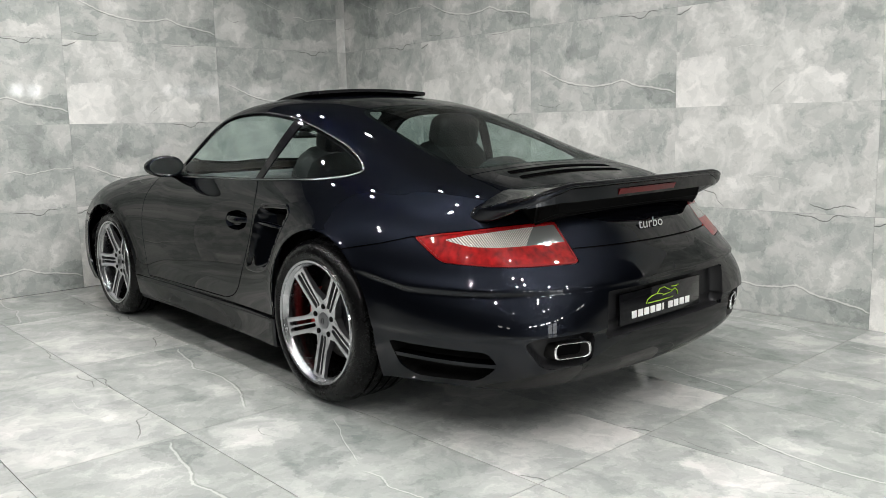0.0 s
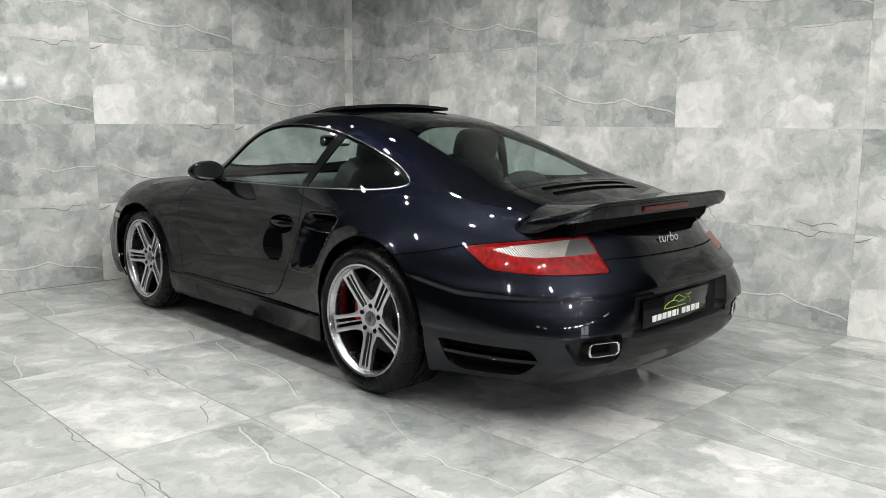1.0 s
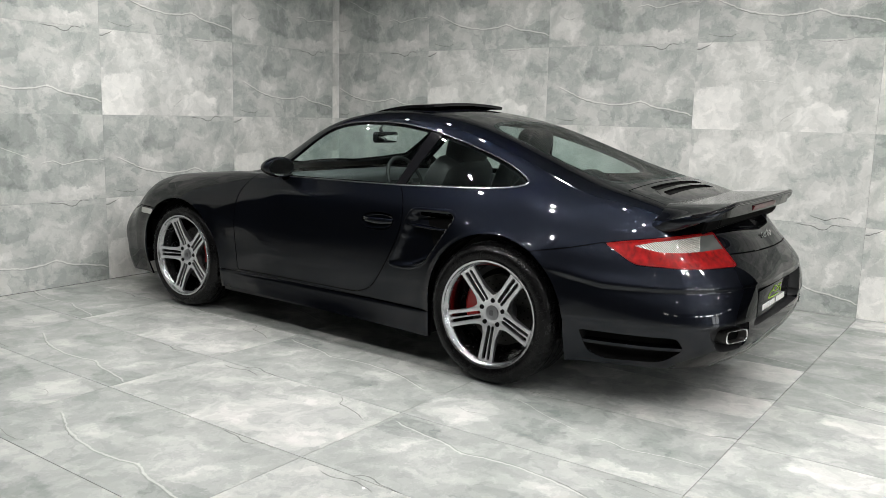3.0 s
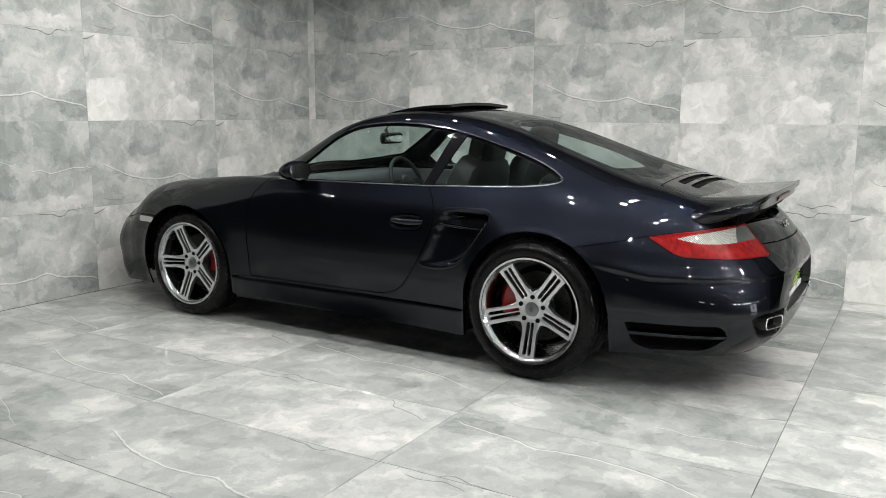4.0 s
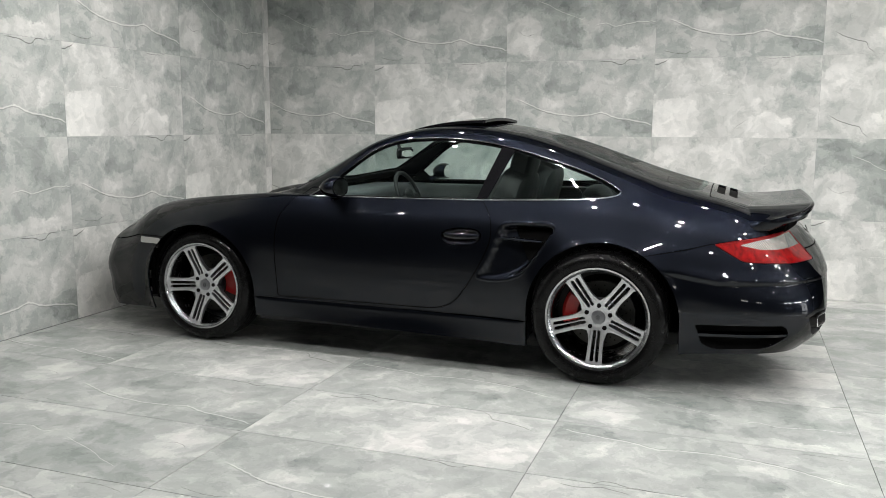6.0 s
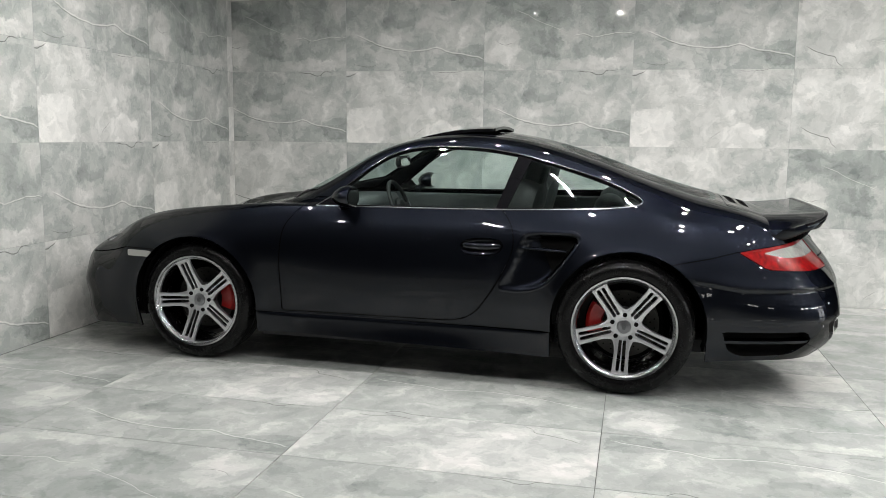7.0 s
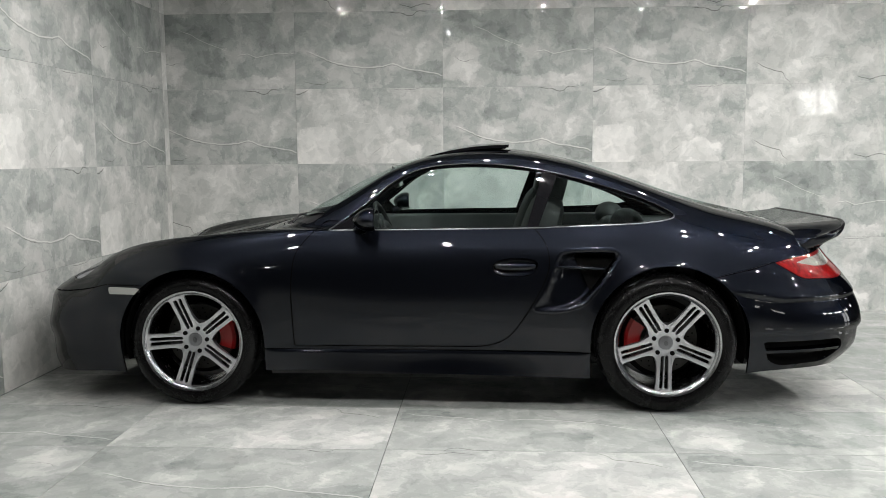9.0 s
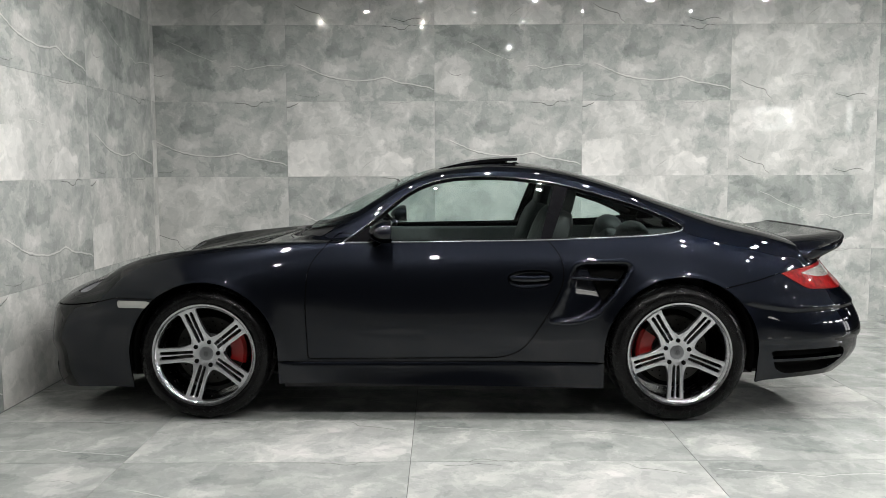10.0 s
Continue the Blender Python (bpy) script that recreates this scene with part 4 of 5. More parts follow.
for m in (0, 1):
    door_ob = panel("door", door, PAINT, car, "", m)
    panel("handle_bowl", trough(grip, GRIP, .026, .035), PAINT, door_ob, "", m, 0)
    sgn = -1 if m == 0 else 1
    pts = [(sgn * (.851 + .016 * math.sin(math.pi * k / 12) ** .6), -.348 - .204 * k / 12, .716 - .004 * math.sin(math.pi * k / 12)) for k in range(13)]
    v, f = tube(pts, [.013 + .004 * math.sin(math.pi * k / 12) for k in range(13)], 10, flat=.55)
    put("handle", mesh_of("handle", v, f), PAINT, door_ob, "body-coloured door handle")
    ledge = np.clip((.300 - sill[0][:, 2]) / .022, 0, 1)
    ends = np.clip((sill[0][:, 0] + .815) / .05, 0, 1) * np.clip((.81 - sill[0][:, 0]) / .10, 0, 1)
    panel("side_skirt", sunk(sill, -.002 - (.002 + .012 * np.sqrt(1 - (1 - ledge) ** 2)) * np.sqrt(ends)), PAINT, car, "", m, .02)
    duct = panel("side_intake", trough(intake, INTAKE, lambda V: .010 + .085 * np.clip((-.60 - V[:, 0] + .25 * (V[:, 2] - .65)) / .26, 0, 1), .022, (0, 2), .020), PAINT, car, "", m, 0)
    # near-black sheet for the shade at the duct's back, and the vane across it
    mouth, _ = split(intake, lambda V: V[:, 0] + .765 + .40 * (.70 - V[:, 2]))
    panel("mouth", sunk(split(mouth, lambda V: signed(V[:, [0, 2]], INTAKE) + .034)[0], .058), DARK, duct, "near-black sheet for the shade in the air duct", m, 0)
    pts = [(sgn * (.850 + .022 * k / 10), -.640 - .250 * k / 10, .716 - .010 * k / 10) for k in range(11)]
    v, f = tube(pts, [.004 + .005 * math.sin(math.pi * (k + 1) / 12) for k in range(11)], 10, flat=2.6)
    put("vane", mesh_of("vane", v, f), PAINT, duct)
    lamp = panel("tail_lamp", split(tail, lambda V: -signed(V[:, [3, 2]], LAMP_R) - .0075)[0], LAMPRIM, car, "red rear lamp with clear upper band", m)
    core = split(tail, lambda V: -signed(V[:, [3, 2]], LAMP_R) - .0075)[1]
    BAND = rounded([(-1.83, .7265), (-1.95, .7065), (-2.08, .703), (-2.25, .7045), (-2.42, .709), (-2.36, .767), (-2.20, .763), (-2.05, .755), (-1.92, .744)], .006)
    clear, red = split(core, wrap(BAND))
    smoke, clear = split(clear, lambda V: V[:, 3] + 2.235 + .4 * (V[:, 2] - .74))
    panel("red_lens", sunk(red, .0025), REDLENS, lamp, "", m, .006)
    panel("clear_lens", sunk(clear, .0025), CLEARLENS, lamp, "clear fluted lens", m, .006)
    panel("smoked_lens", sunk(smoke, .0025), SMOKELENS, lamp, "smoked grey lens", m, .006)
    hl = panel("headlamp", head, CLEAR, car, "clear headlamp glass", m, .01)
    panel("reflector", sunk(head, .03), GREYALLOY, hl, "", m, -.02)
    panel("side_marker", mark, LIGHTPLASTIC, car, "white side marker lamp", m, .004)
    # slotted vents behind the rear wheels
    vt = panel("rear_vent", trough(vent, VENT, .05, .012, (3, 2)), DARK, car, "black slotted bumper vent", m, 0)
    for lo, hi in ((.291, .306),):
        bar, _ = split(vent, lambda V: np.maximum(np.maximum(V[:, 2] - hi, lo - V[:, 2]), V[:, 3] + 1.64))
        panel("louvre", sunk(bar, .003), PAINT, vt, "", m, .03)
    fv = panel("front_vent", trough(fvent, FVENT, .045, .012, (3, 2)), DARK, front_bumper, "black front air inlet", m, 0)
    # exhaust recess and tailpipe
    mf = panel("exhaust_recess", trough(muffler, PIPE, .05, .02, (3, 2)), BLACK, rear_bumper, "", m, 0)
    oval = rounded([(-.068, -.028), (.068, -.028), (.068, .028), (-.068, .028)], .022, 5)
    pv, pf, k = [], [], len(oval)
    for scale, y in ((.85, .10), (.85, -.003), (.89, -.006), (1.0, -.006), (1.03, -.002), (1.03, .10)):
        pv += [(sgn * .548 + a * scale, -2.224 + y - .35 * a * (-sgn), .347 + b * scale) for a, b in oval]
    for r in range(5):
        for i in range(k):
            j = (i + 1) % k
            pf.append((r * k + i, r * k + j, (r + 1) * k + j, (r + 1) * k + i))
    me = mesh_of("tailpipe", pv, pf)
    me.materials.append(CHROME)
    tp = put("tailpipe", me, DARKSTEEL, car, "oval tailpipe with polished lip")
    for q in me.polygons:
        q.material_index = 0 if 1 <= q.index // k <= 3 else 1
    # flat near-black cap: the shade inside the pipe, put into its colour
    put("bore", mesh_of("bore", [(sgn * .548 + a * .85, -2.190 - .35 * a * (-sgn), .347 + b * .85) for a, b in oval], [tuple(range(k))]), DARK, tp, "near-black cap standing for the shaded bore")
panel("number_plate_recess", trough(recess, PLATE, .05, .012, (3, 2)), BLACK, rear_bumper, "", 2, 0)
panel("windscreen", screen, GLASS, car, "", 2, 0)
panel("rear_window", backlight, DARKGLASS, car, "", 2, 0)
RIM_BACK, _ = split(backlight, lambda V: -signed(V[:, :2], BACK) - .028)
panel("rear_window_band", sunk(RIM_BACK, .003), GLOSS, car, "", 2, 0)
RIM_SCREEN, _ = split(screen, lambda V: -signed(V[:, :2], SCREEN) - .022)
panel("windscreen_band", sunk(RIM_SCREEN, .003), GLOSS, car, "", 2, 0)

# side windows: door glass, pillar, quarter glass, bright strip round them
pillar_a = lambda V: V[:, 0] + .505 + .33 * (V[:, 2] - .895)
pillar_b = lambda V: V[:, 0] + .560 + .42 * (V[:, 2] - .895)
quarter, rest = split(dlo, pillar_b)
post, front_glass = split(rest, pillar_a)
for m in (0, 1):
    panel("door_window", sunk(front_glass, .006), GLASS, car, "", m, 0)
    panel("pillar_cover", sunk(post, .003), GLOSS, car, "gloss black pillar cover", m, .008)
    panel("quarter_window", sunk(quarter, .006), GLASS, car, "", m, 0)
    rim, _ = split(join(front_glass, quarter), lambda V: -signed(V[:, [0, 2]], DLO) - .014)
    panel("window_band", sunk(rim, .0085), GLOSS, car, "", m, 0)
    strip, _ = split(dlo, lambda V: -signed(V[:, [0, 2]], DLO) - .0045)
    low, high = split(strip, lambda V: V[:, 2] - .955)
    panel("window_strip", shift(low, .003), TRIMGREY, car, "satin metal window strip", m, .006)
    panel("window_frame", shift(high, .003), DARKTRIM, car, "dark window frame strip", m, .006)
seals = join(*SEALS)
panel("shut_line_seal", seals, GAP, car, "", 2, 0)

# glass sunroof, tipped up at its rear edge
sun, _ = split(skin_all, plan(rounded([(.005, -.3), (.005, .385), (-.43, .385), (-.43, -.3)], .03)))
V = sun[0].copy()
V[:, 2] += .003 + .031 * np.clip((.005 - V[:, 0]) / .435, 0, 1)
panel("sunroof", (V, sun[1]), GLOSS, car, "tinted glass sunroof tilted open", 2, .016)
hole = rounded([(.02, -.3), (.02, .38), (-.44, .38), (-.44, -.3)], .03)
well, _ = split(skin_all, plan(hole))
panel("sunroof_well", sunk(well, .035), DARK, car, "", 2, -.030)


# ---- rear wing ----
def wing():
    """Closed sections across the car: a rounded blade whose ends sweep forward, drop and thicken."""
    nv, nl, ne = 81, 16, 6
    verts, faces = [], []
    for i in range(nv):
        w = -1 + 2 * i / (nv - 1)
        w = math.copysign(1 - (1 - abs(w)) ** 1.7, w)
        v, a = .690 * w, abs(w)
        tip = float(np.clip((a - .66) / .34, 0, 1))
        lead = -1.83 - .040 * a ** 3
        trail = -2.160 + .02 * a * a + .22 * (1 - math.sqrt(max(0, 1 - tip ** 2.4)))
        droop = .062 * tip ** 1.6
        close = math.sqrt(max(0.0, 1 - max(0.0, (a - .955) / .045) ** 2))      # rounded off at the very end
        upper, lower = [], []
        for j in range(nl):
            t = j / (nl - 1)
            y = lead + (trail - lead) * t
            z = .893 + .022 * t ** 1.6 - .012 * a * a * (1 - t) - droop
            thick = (.010 + .030 * math.sin(math.pi * min(1, .12 + .80 * t) ** .8) ** .8 + .022 * tip) * max(close, .04)
            z -= (1 - close) * .020
            upper.append((-v, y, z))
            lower.append((-v, y, z - thick))
        edge = []
        yt, zt, th = upper[-1][1], upper[-1][2], upper[-1][2] - lower[-1][2]
        for k in range(1, ne):
            q = math.pi * k / ne
            edge.append((-v, yt - .013 * close * math.sin(q), zt - th / 2 + th / 2 * math.cos(q)))
        front = []
        yl, zl, tl = upper[0][1], upper[0][2], upper[0][2] - lower[0][2]
        for k in range(1, ne):
            q = math.pi * k / ne
            front.append((-v, yl + .010 * close * math.sin(q), zl - tl / 2 - tl / 2 * math.cos(q)))
        verts += upper + edge + lower[::-1] + front
    m = 2 * nl + 2 * (ne - 1)
    for i in range(nv - 1):
        for j in range(m):
            k = (j + 1) % m
            faces.append((i * m + j, i * m + k, (i + 1) * m + k, (i + 1) * m + j))
    faces += [tuple(range(m))[::-1], tuple(range((nv - 1) * m, nv * m))]
    return verts, faces


v, f = wing()
blade = part("rear_wing", bm_of(v, f), PAINT, car, "body-coloured fixed rear wing")
# rubber lip let into the trailing edge
lip = []
for i in range(61):
    w = -.965 + 1.93 * i / 60
    a = abs(w)
    tip = float(np.clip((a - .66) / .34, 0, 1))
    y = -2.160 + .02 * a * a + .22 * (1 - math.sqrt(max(0, 1 - tip ** 2.4)))
    lip.append((-.690 * w, y - .006, .913 - .062 * tip ** 1.6))
v, f = tube(lip, .0075, 8, flat=1.3)
put("wing_lip", mesh_of("wing_lip", v, f), GLOSS, blade, "black rubber lip")
# pedestal block, near-black so that it stands for the shaded gap below the wing
bm = bmesh.new()
pts = [(-1.83, .82), (-1.86, .868), (-2.00, .872), (-2.105, .868), (-2.090, .80), (-2.0, .755)]
ends = []
for x, y_in, drop in ((-.53, .05, -.030), (-.47, 0, 0), (.47, 0, 0), (.53, .05, -.030)):
    ends.append([bm.verts.new((x, y + y_in, z + drop)) for y, z in pts])
for a, b in zip(ends[:-1], ends[1:]):
    for i in range(6):
        bm.faces.new((a[i], b[i], b[(i + 1) % 6], a[(i + 1) % 6]))
bm.faces.new(ends[0])
bm.faces.new(ends[-1][::-1])
bmesh.ops.bevel(bm, geom=bm.edges[:], offset=.008, segments=2, affect="EDGES")
part("wing_pedestal", bm, DARK, blade, "wing pedestal, blackened for the shaded gap under the wing")
# flange under the trailing edge, drawn up towards the ends, with the brake light let into it
def flange(w0, w1, top, low, out):
    """A curved strip that follows the trailing edge; low: how far it reaches down."""
    verts, faces, n = [], [], 48
    for i in range(n + 1):
        w = w0 + (w1 - w0) * i / n
        a = abs(w)
        tip = float(np.clip((a - .66) / .34, 0, 1))
        y = -2.160 + .02 * a * a + .22 * (1 - math.sqrt(max(0, 1 - tip ** 2.4))) + .004
        z = .907 - .062 * tip ** 1.6
        h = low * (1 - .55 * tip)
        for dy, dz in ((-out, -top), (-out + .010 * h / .05, -h), (.016, -h), (.020, -top)):
            verts.append((-.690 * w, y + dy, z + dz))
    for i in range(n):
        for j in range(4):
            k = (j + 1) % 4
            faces.append((i * 4 + j, i * 4 + k, i * 4 + 4 + k, i * 4 + 4 + j))
    faces += [(3, 2, 1, 0), tuple(range(4 * n, 4 * n + 4))]
    return bm_of(verts, faces)


part("wing_flange", flange(-.90, .90, .0, .058, .004), PAINT, blade)
part("brake_light", flange(-.27, .27, .026, .048, .0065), BRAKELENS, blade, "dull red high brake light")

def lettering(text, size, depth, place, mat, name, parent, shear=0.0, label="", wide=1.0):
    cu = bpy.data.curves.new(name, "FONT")
    cu.body, cu.size, cu.extrude, cu.shear, cu.align_x, cu.align_y = text, size, depth, shear, "CENTER", "CENTER"
    cu.resolution_u = 4
    tmp = new(name + "_text", cu)
    dg = bpy.context.evaluated_depsgraph_get()
    me = bpy.data.meshes.new_from_object(tmp.evaluated_get(dg))
    bpy.data.objects.remove(tmp)
    bpy.data.curves.remove(cu)
    me.transform(place @ Matrix.Diagonal((wide, 1, 1, 1)))
    for w in me.vertices:       # follows the bow of the panel
        w.co.y += .34 * w.co.x ** 2
    me.materials.clear()
    return put(name, me, mat, parent, label)


# the word on the engine lid leans with the panel and faces backwards
lettering("turbo", .056, .0012, pose(-.012, -2.1740, .738, 64, 0, 0), CHROME, "lid_script", car, .35, "chrome script reading turbo", 1.28)
# dealer's plate: lettering and emblem as plain shapes
plate = part("dealer_plate", box_bm(-.292, .248, -2.240, -2.230, .385, .505, .003), GLOSS, car, "black dealer plate with plain white bars")
for k in range(10):
    x = -.222 + .0402 * k
    part("plate_bar", box_bm(x, x + (.031 if k != 5 else .010), -2.2425, -2.2395, .404, .431, .001), WHITE, plate, "white bar")
LIME = material("lime green print", (0.35, 0.62, 0.02), 0.4)
# the emblem: four thin curved strokes
for pts in ([(-.130, .446), (-.122, .460), (-.095, .470), (-.060, .474), (-.020, .468)], [(-.060, .474), (-.040, .490), (-.010, .493), (.020, .480), (.045, .472)],
            [(-.020, .462), (.030, .466), (.065, .478), (.082, .464), (.084, .450)], [(.040, .488), (.070, .486), (.092, .490)], [(-.118, .446), (-.04, .4445), (.05, .446)]):
    v, f = tube([(x, -2.2415, z) for x, z in pts], .0020, 6)
    put("plate_emblem", mesh_of("plate_emblem", v, f), LIME, plate, "green curved stroke")


# ---- cabin ----
def seat(x, parent):
    s = new("front_seat")
    s.parent = parent
    tagged(s, "charcoal leather front seat")

    def pad(name, cx, cy, cz, sx, sy, sz, tilt, par):
        bm = bmesh.new()
        bmesh.ops.create_cube(bm, size=1.0)
        bmesh.ops.subdivide_edges(bm, edges=bm.edges[:], cuts=5, use_grid_fill=True)
        for w in bm.verts:
            p = w.co
            r = (abs(2 * p.x) ** 4 + abs(2 * p.y) ** 4 + abs(2 * p.z) ** 4) ** .25
            w.co = p / max(r, .5) * 1.02
        bmesh.ops.transform(bm, matrix=pose(cx, cy, cz, tilt) @ Matrix.Diagonal((sx, sy, sz, 1)), verts=bm.verts)
        return part(name, bm, LEATHER, par)
    pad("cushion", x, -.16, .40, .50, .52, .16, 8, s)
    pad("backrest", x, -.55, .71, .52, .19, .70, 18, s)
    pad("headrest", x, -.672, 1.090, .30, .12, .20, 14, s)
    return s


cabin = new("cabin")
cabin.parent = car
tagged(cabin, "dark leather cabin")
part("floor_pan", box_bm(-.72, .72, -1.62, .78, .20, .26), CARPET, cabin)
seat(-.36, car)
seat(.36, car)
bm = box_bm(-.67, .67, .42, .74, .60, .875, .05, 3)
part("dashboard", bm, DASH, cabin, "grey dashboard")
bm = box_bm(-.10, .10, -.55, .5, .26, .52, .04, 3)
part("centre_console", bm, LEATHER, cabin)
for sgn in (-1, 1):
    part("door_card", box_bm(sgn * .745 - .03, sgn * .745 + .03, -.62, .55, .30, .868, .02), DASH, cabin)
    part("rear_side_trim", box_bm(sgn * .70 - .05, sgn * .70 + .05, -1.35, -.62, .30, .875, .02), LEATHER, cabin)
    bm = box_bm(sgn * .33 - .24, sgn * .33 + .24, -1.02, -.92, .50, .905, .045, 3)
    bmesh.ops.rotate(bm, verts=bm.verts, cent=(0, -.97, .5), matrix=Matrix.Rotation(radians(14), 3, "X"))
    part("rear_backrest", bm, LEATHER, cabin)
    bm = bmesh.new()
    bmesh.ops.create_uvsphere(bm, u_segments=20, v_segments=12, radius=1, matrix=pose(sgn * .33, -1.075, .888, 14) @ Matrix.Diagonal((.18, .085, .080, 1)))
    part("rear_headrest", bm, LEATHER, cabin)
part("parcel_shelf", box_bm(-.66, .66, -1.60, -1.05, .80, .86, .02), CARPET, cabin)
part("rear_bulkhead", box_bm(-.70, .70, -1.64, -1.58, .25, .86), CARPET, cabin)
part("front_bulkhead", box_bm(-.70, .70, .72, .78, .25, .86), CARPET, cabin)
# right-hand steering wheel
v, f = lathe([(.175 + .014 * math.cos(a), .014 * math.sin(a)) for a in [2 * math.pi * i / 8 for i in range(8)]], 36, "z")
m = pose(.36, .33, .80, 66, 0, 0)
wheel_rim = put("steering_wheel", mesh_of("steering_wheel", [m @ Vector(p) for p in v], f), LEATHER, car)
bm = bmesh.new()
bmesh.ops.create_uvsphere(bm, u_segments=16, v_segments=8, radius=1, matrix=m @ Matrix.Diagonal((.07, .06, .03, 1)))
for a in (0, 180, 270):
    bmesh.ops.create_cube(bm, size=1, matrix=m @ pose(0, 0, 0, 0, 0, a) @ Matrix.Translation((.11, 0, 0)) @ Matrix.Diagonal((.13, .03, .012, 1)))
part("hub", bm, LEATHER, wheel_rim)
# inside mirror
bm = box_bm(-.115, .115, .20, .235, 1.075, 1.145, .025, 4)
inner = part("inside_mirror", bm, BLACK, car)
part("mirror_glass", box_bm(-.10, .10, .197, .2005, 1.085, 1.135, .001), CHROME, inner, "mirror glass")
v, f = tube([(0, .235, 1.12), (0, .26, 1.16), (0, .24, 1.195)], .012, 8)
put("stalk", mesh_of("stalk", v, f), BLACK, inner)

# ---- door mirrors ----
for sgn in (-1, 1):
    bm = bmesh.new()
    bmesh.ops.create_uvsphere(bm, u_segments=28, v_segments=16, radius=1)
    for w in bm.verts:
        x, y, z = w.co
        y = max(y, -.35)
        k = 1 - .18 * max(0, z)
        w.co = (x * .105, y * .085 * k, z * .058 * (1 + .12 * x * -sgn))
    bmesh.ops.transform(bm, matrix=Matrix.Translation((sgn * .885, .262, .950)), verts=bm.verts)
    mir = part("door_mirror", bm, PAINT, car, "body-coloured door mirror")
    bm = bmesh.new()
    bmesh.ops.create_circle(bm, cap_ends=True, radius=1, segments=28, matrix=pose(sgn * .885, .2305, .950, 90) @ Matrix.Diagonal((.090, .047, 1, 1)))
    part("mirror_glass", bm, CHROME, mir, "mirror glass", smooth=False)
    v, f = tube([(sgn * .75, .33, .885), (sgn * .79, .315, .898), (sgn * .835, .285, .915), (sgn * .86, .27, .93)], [.030, .024, .020, .022], 12, flat=1.3)
    put("arm", mesh_of("arm", v, f), PAINT, mir)
    sail = bmesh.new()
    vs = [sail.verts.new((sgn * x, y, z)) for x, y, z in ((.752, .48, .892), (.755, .30, .894), (.712, .36, .965))]
    sail.faces.new(vs)
    part("sail_panel", sail, GLOSS, car, "", smooth=False)

# ---- underside and wheel wells ----
part("underbody", box_bm(-.58, .58, -1.95, 1.80, .165, .20, .02), BLACK, car)
for sgn in (-1, 1):
    part("side_rail", box_bm(sgn * .80 - .05, sgn * .80 + .05, -.80, .78, .17, .30), BLACK, car)
    for lc, zc, r in ((1.178, .335, .372), (-1.195, .345, .384)):
        v, f = lathe([(r, sgn * .52), (r, sgn * (.80 if lc > 0 else .845)), (r + .004, sgn * (.80 if lc > 0 else .845)), (r + .004, sgn * .52)], 40, "x", -.30, math.pi + .30)
        well = put("wheel_liner", mesh_of("wheel_liner", [(a, b + lc, c + zc) for a, b, c in v], f), DARK, car)
        bm = box_bm(sgn * .52 - .01, sgn * .52 + .01, lc - r, lc + r, .20, zc + r)
        part("inner_wall", bm, DARK, well)
        # added boxes that stop light showing through the gaps beside the arch
        away = lc + math.copysign(r + .030, lc)
        near = lc - math.copysign(r + .022, lc)
        part("arch_light_block", box_bm(min(sgn * .52, sgn * .80), max(sgn * .52, sgn * .80), near - .010, near + .010, .18, .50), DARK, well)
        part("arch_light_block", box_bm(min(sgn * .52, sgn * .79), max(sgn * .52, sgn * .79), away - .012, away + .012, .24, .52), DARK, well)
# wipers on the cowl
for x0 in (-.45, .10):
    v, f = tube([(x0, .80 - .12 * abs(x0), .905), (x0 + .25, .77, .928), (x0 + .50, .70 - .1 * abs(x0 + .5), .935)], .007, 6)
    put("wiper", mesh_of("wiper", v, f), BLACK, car)


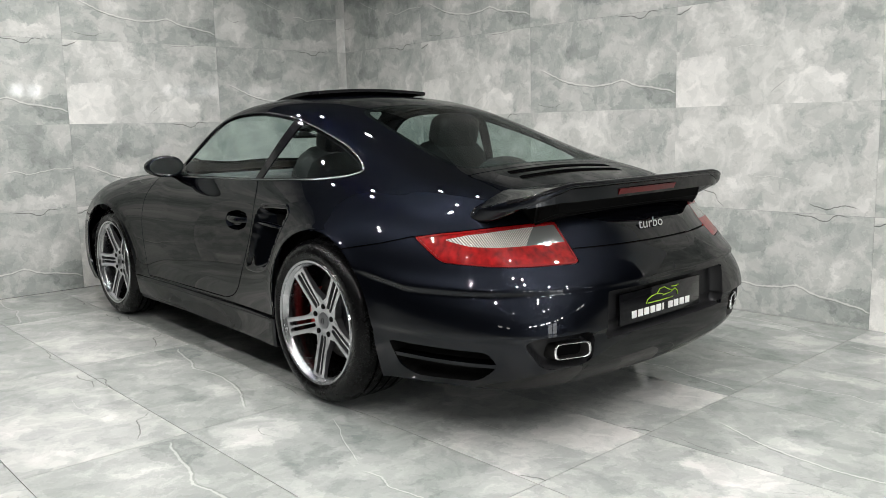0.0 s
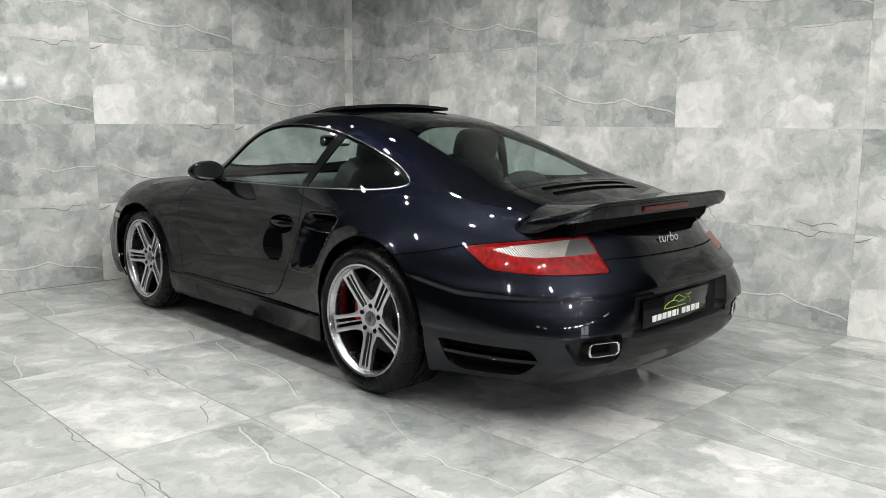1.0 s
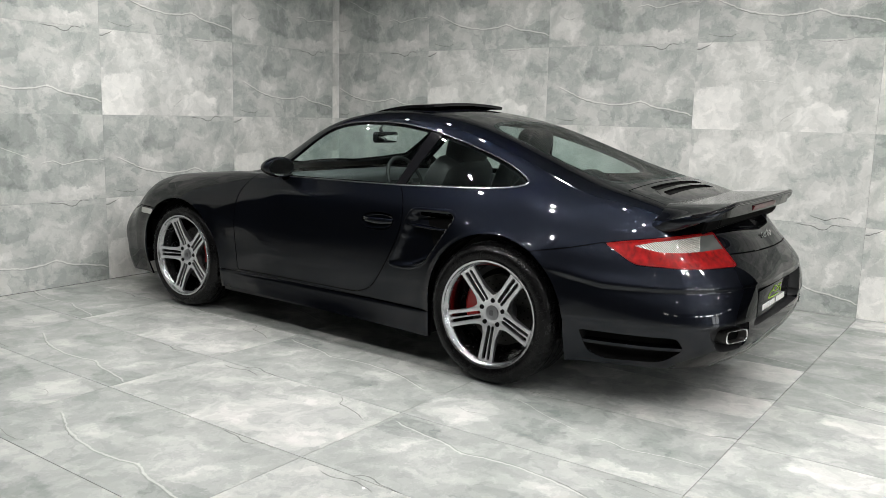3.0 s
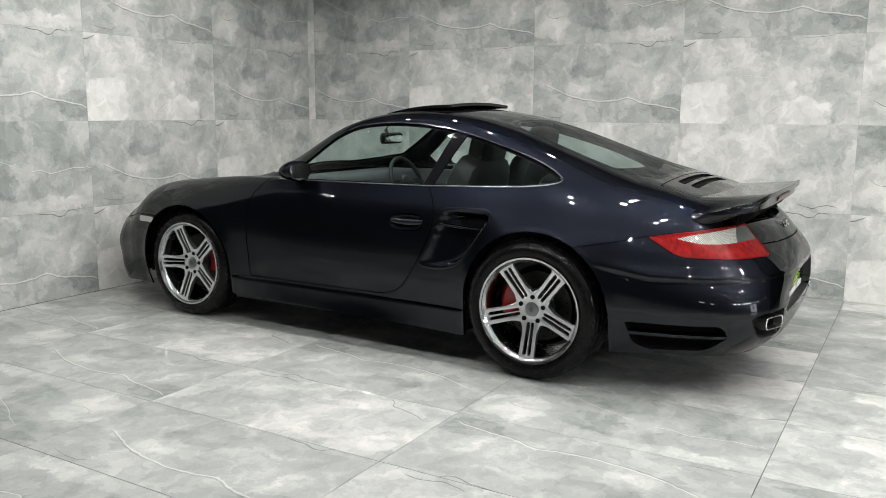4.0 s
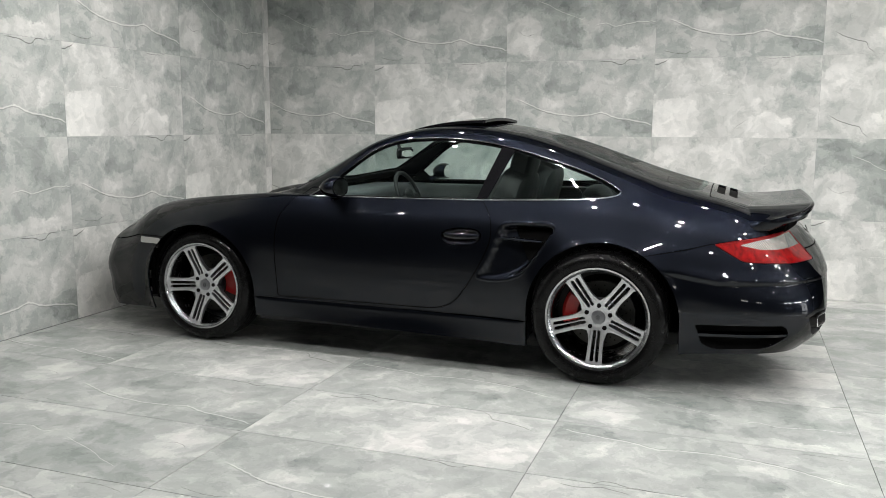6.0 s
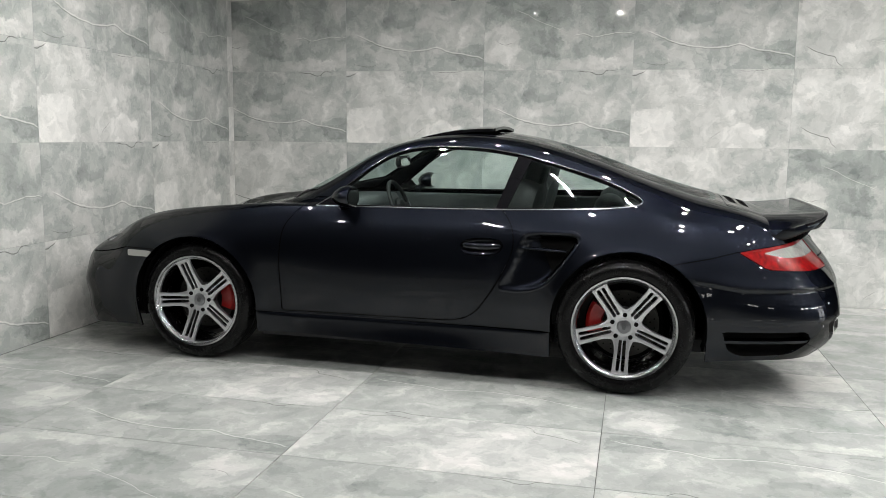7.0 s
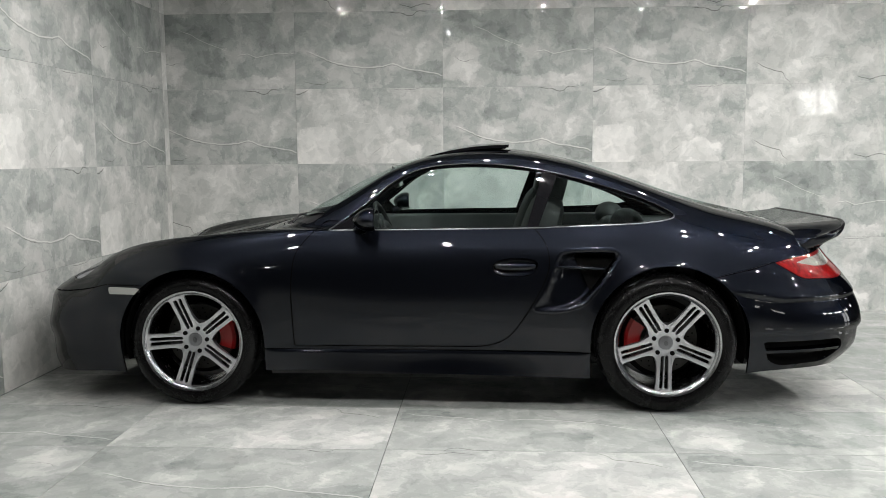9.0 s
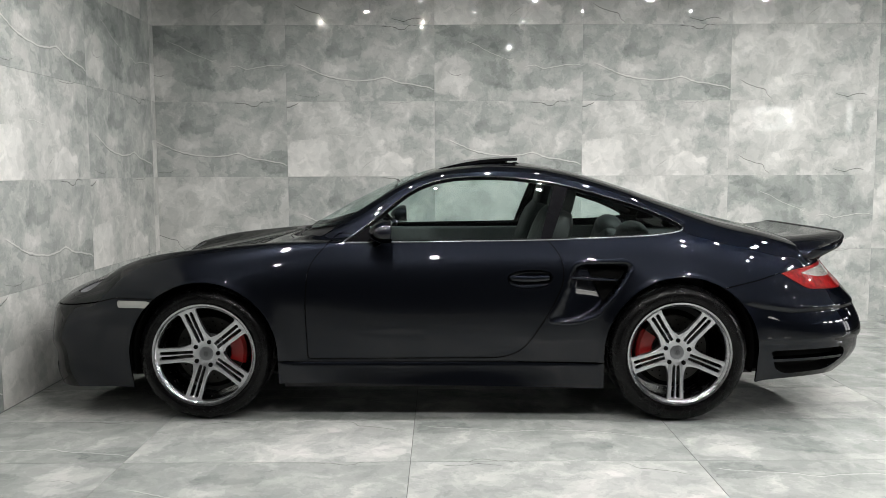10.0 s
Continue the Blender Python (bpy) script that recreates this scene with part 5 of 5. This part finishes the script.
# ---- wheels ----
def spoke_mesh(rim_r, hub_x, face):
    """One fifth of the wheel's face, cut out of a turned disc; the spoke runs along +y, +x is outside."""
    nr, na, top = 96, 88, rim_r - .003
    rr = np.linspace(.024, top, nr)
    aa = np.linspace(-math.pi / 5, math.pi / 5, na)
    R, A = np.meshgrid(rr, aa, indexing="ij")
    Y, Z = R * np.cos(A), R * np.sin(A)
    t = np.clip((R - .05) / (rim_r - .06), 0, 1)
    X = hub_x + .008 + (face - .006 - hub_x) * t ** 1.5 + .006 * np.sin(np.pi * t)
    rib = (np.abs(Z) < .0085) & (R > .075) & (R < .222)
    X = X - np.where(rib, .0045, 0) - np.where((R > .07) & ~rib, .0018 * (np.abs(np.abs(Z) - .0262 - .0052 * t) / .0095) ** 4, 0).clip(0, .0040) * np.clip((R - .07) / .03, 0, 1) * np.clip((rim_r - .022 - R) / .02, 0, 1)
    V = np.stack([X, Y, Z], axis=2).reshape(-1, 3)
    F = [(i * na + j, i * na + j + 1, (i + 1) * na + j + 1, (i + 1) * na + j) for i in range(nr - 1) for j in range(na - 1)]

    def merge(a, b, k):
        h = np.clip(.5 + .5 * (b - a) / k, 0, 1)
        return b * (1 - h) + a * h - k * h * (1 - h)

    def field(V):
        y, z = V[:, 1], np.abs(V[:, 2])
        r = np.hypot(y, z)
        q = np.clip((y - .05) / (rim_r - .06), 0, 1)
        centre = .0262 + .0052 * q
        half = .0086 + .0008 * q ** 2
        outline = merge(merge(z - centre - half, r - .066, .075), top - .012 - r, .018)
        stem = .0024 + .0026 * q ** 2
        inner = centre - half
        mid, wide = (stem + inner) / 2, (inner - stem) / 2
        along = np.maximum(np.maximum(.064 + wide - y, y - (rim_r - .029 - wide)), 0)
        return np.maximum(outline, wide - np.hypot(along, z - mid))

    keep, _ = split((V, F), field)
    V, F = keep
    edges = {(f[k], f[(k + 1) % len(f)]) for f in F for k in range(len(f))}
    verts, faces, wall = [tuple(v) for v in V], [tuple(f) for f in F], {}
    for i, j in edges:
        if (j, i) in edges:
            continue
        mid = (V[i] + V[j]) / 2
        if abs(math.atan2(mid[2], mid[1])) > math.pi / 5 - .004 or not .026 < math.hypot(mid[1], mid[2]) < top - .002:
            continue
        for k in (i, j):
            if k not in wall:
                deep = .010 + .016 * min(1, max(0, (.20 - math.hypot(V[k][1], V[k][2])) / .1))
                wall[k] = (len(verts), len(verts) + 1)
                verts += [tuple(V[k]), (V[k][0] - deep - .006, V[k][1], V[k][2])]
        faces.append((wall[j][0], wall[i][0], wall[i][1], wall[j][1]))
    me = mesh_of("spoke", verts, faces)
    me.materials.append(SILVER)
    me.materials.append(DARKALLOY)
    for q in me.polygons:
        q.material_index = 0 if q.index < len(F) else 1
    return me


def make_wheel(front):
    spin = -16 if front else -3
    r, w, et = (.333, .235, .0) if front else (.342, .305, .0)
    rim_r, h = .2545, w / 2
    name = new("wheel")
    name.parent = car
    tagged(name, "silver five-spoke alloy wheel with low-profile tyre")
    # +x is the outer side
    prof = [(rim_r - .004, -h + .012), (rim_r + .012, -h + .004), (rim_r + .045, -h - .004), (r - .018, -h + .010), (r - .004, -h + .030), (r, -h + .05)]
    n = 4
    for k in range(n):      # circumferential grooves
        c = -h + .05 + (w - .10) * (k + .5) / n
        prof += [(r + .0008, c - .006), (r - .007, c - .004), (r - .007, c + .004), (r + .0008, c + .006)]
    prof += [(r, h - .05), (r - .004, h - .030), (r - .018, h - .010), (r - .034, h - .0005), (r - .040, h + .0025), (rim_r + .030, h + .004), (rim_r + .012, h - .002), (rim_r - .004, h - .010)]
    v, f = lathe(prof, 96)
    tyre = part("tyre", bm_of(v, f), RUBBER, name, "black low-profile tyre")
    # raised plain bars where the sidewall is lettered
    for a0 in (35, 152, 268):
        for k in range(5):
            a = radians(a0 + 3.4 * k)
            rr = r - .047
            bm = bmesh.new()
            bmesh.ops.create_cube(bm, size=1.0, matrix=Matrix.Rotation(a, 4, "X") @ Matrix.Translation((h + .0035, rr, 0)) @ Matrix.Diagonal((.002, .013, .010, 1)))
            part("sidewall_mark", bm, RUBBER, name, smooth=False)
    # barrel and lip
    face = h - .012 if front else h - .018
    prof = [(rim_r, -h + .01), (rim_r, h - .012), (rim_r + .006, h - .004), (rim_r + .003, h + .001), (rim_r - .006, h - .001), (rim_r - .012, h - .012), (rim_r - .019, h - .030), (rim_r - .022, h - .075), (rim_r - .030, -h + .05), (rim_r - .012, -h + .01)]
    v, f = lathe(prof, 96)
    rim = part("barrel", bm_of(v, f), BARREL, name, "bright turned wheel barrel")
    prof = [(rim_r - .001, h - .016), (rim_r + .007, h - .004), (rim_r + .004, h + .0025), (rim_r - .005, h + .0005), (rim_r - .010, h - .008), (rim_r - .017, h - .014), (rim_r - .022, h - .026), (rim_r - .012, h - .026)]
    v, f = lathe(prof, 96)
    part("rim_lip", bm_of(v, f), LIPALLOY, name, "polished rim lip")
    hub_x = face - .040
    # five spokes, each with its share of the hub: two arms, a thin rib, slots between
    me = spoke_mesh(rim_r, hub_x, face)
    for k in range(5):
        spoke = new("spoke", me)
        spoke.parent, spoke.matrix_basis = name, Matrix.Rotation(radians(-90 + 72 * k + spin), 4, "X")
        a = radians(-90 + 72 * k + 36 + spin)
        bm = bmesh.new()
        bmesh.ops.create_cone(bm, cap_ends=True, segments=16, radius1=.0118, radius2=.0112, depth=.022, matrix=Matrix.Rotation(a, 4, "X") @ Matrix.Translation((hub_x + .0030, .0612, 0)) @ Matrix.Rotation(math.pi / 2, 4, "Y"))
        part("wheel_bolt", bm, DARK, name, "dark wheel bolt")
    v, f = lathe([(.030, hub_x - .05), (.070, hub_x - .05), (.072, hub_x - .014), (.030, hub_x - .008)], 48)
    part("hub", bm_of(v, f), DARKALLOY, name)
    v, f = lathe([(.0, hub_x + .015), (.026, hub_x + .0145), (.034, hub_x + .012), (.0365, hub_x + .006)], 40, close=False)
    cap = part("centre_cap", bm_of(v, f), GREYALLOY, name, "grey centre cap with plain emblem")
    bm = bmesh.new()
    bmesh.ops.create_cube(bm, size=1.0, matrix=Matrix.Translation((hub_x + .015, 0, 0)) @ Matrix.Diagonal((.002, .020, .026, 1)))
    bmesh.ops.bevel(bm, geom=bm.edges[:], offset=.004, segments=2, affect="EDGES")
    part("emblem", bm, DARKALLOY, name)
    # brake disc and caliper
    dx = hub_x - .075
    v, f = lathe([(.085, dx), (.172, dx), (.172, dx - .03), (.085, dx - .03)], 64)
    disc = part("brake_disc", bm_of(v, f), DISC, name, "drilled steel brake disc")
    v, f = lathe([(.0, dx + .03), (.084, dx + .028), (.088, dx)], 40, close=False)
    part("disc_bell", bm_of(v, f), GREYALLOY, name)
    for k in range(60):
        rr = (.108, .128, .150)[k % 3]
        a = radians(6 * k)
        me = HOLE
        o = new("drilled_hole", me)
        o.parent = name
        o.matrix_basis = Matrix.Rotation(a, 4, "X") @ Matrix.Translation((dx + .0006, rr, 0))
    a0 = 6 if front else 170
    v, f = lathe([(.108, dx + .018), (.116, dx + .034), (.176, dx + .034), (.192, dx + .020), (.192, dx - .045), (.108, dx - .045)], 14, "x", radians(a0 - 25), radians(a0 + 25))
    bm = bm_of(v, f)
    bmesh.ops.holes_fill(bm, edges=[e for e in bm.edges if e.is_boundary])
    part("brake_caliper", bm, CALIPER, name, "red brake caliper")
    v, f = lathe([(.0, dx - .04), (.20, dx - .04), (.20, dx - .05), (.0, dx - .05)], 32, close=False)
    part("backing_plate", bm_of(v, f), DARK, name)
    return name


# each drilled hole is a flat near-black disc, its shade put into the colour
v, f = lathe([(.0, .0), (.0042, .0)], 8, close=False)
HOLE = mesh_of("drilled_hole", v, f, False)
HOLE.materials.append(DARK)
for is_front in (True, False):
    one = make_wheel(is_front)
    lc, r, track = (1.180, .333, .745) if is_front else (-1.182, .342, .774)
    # left wheel looks to -x
    one.matrix_basis = pose(-track, lc, r, 0, 0, 180)
    copy_thing(one, pose(track, lc, r, 0, 0, 0))
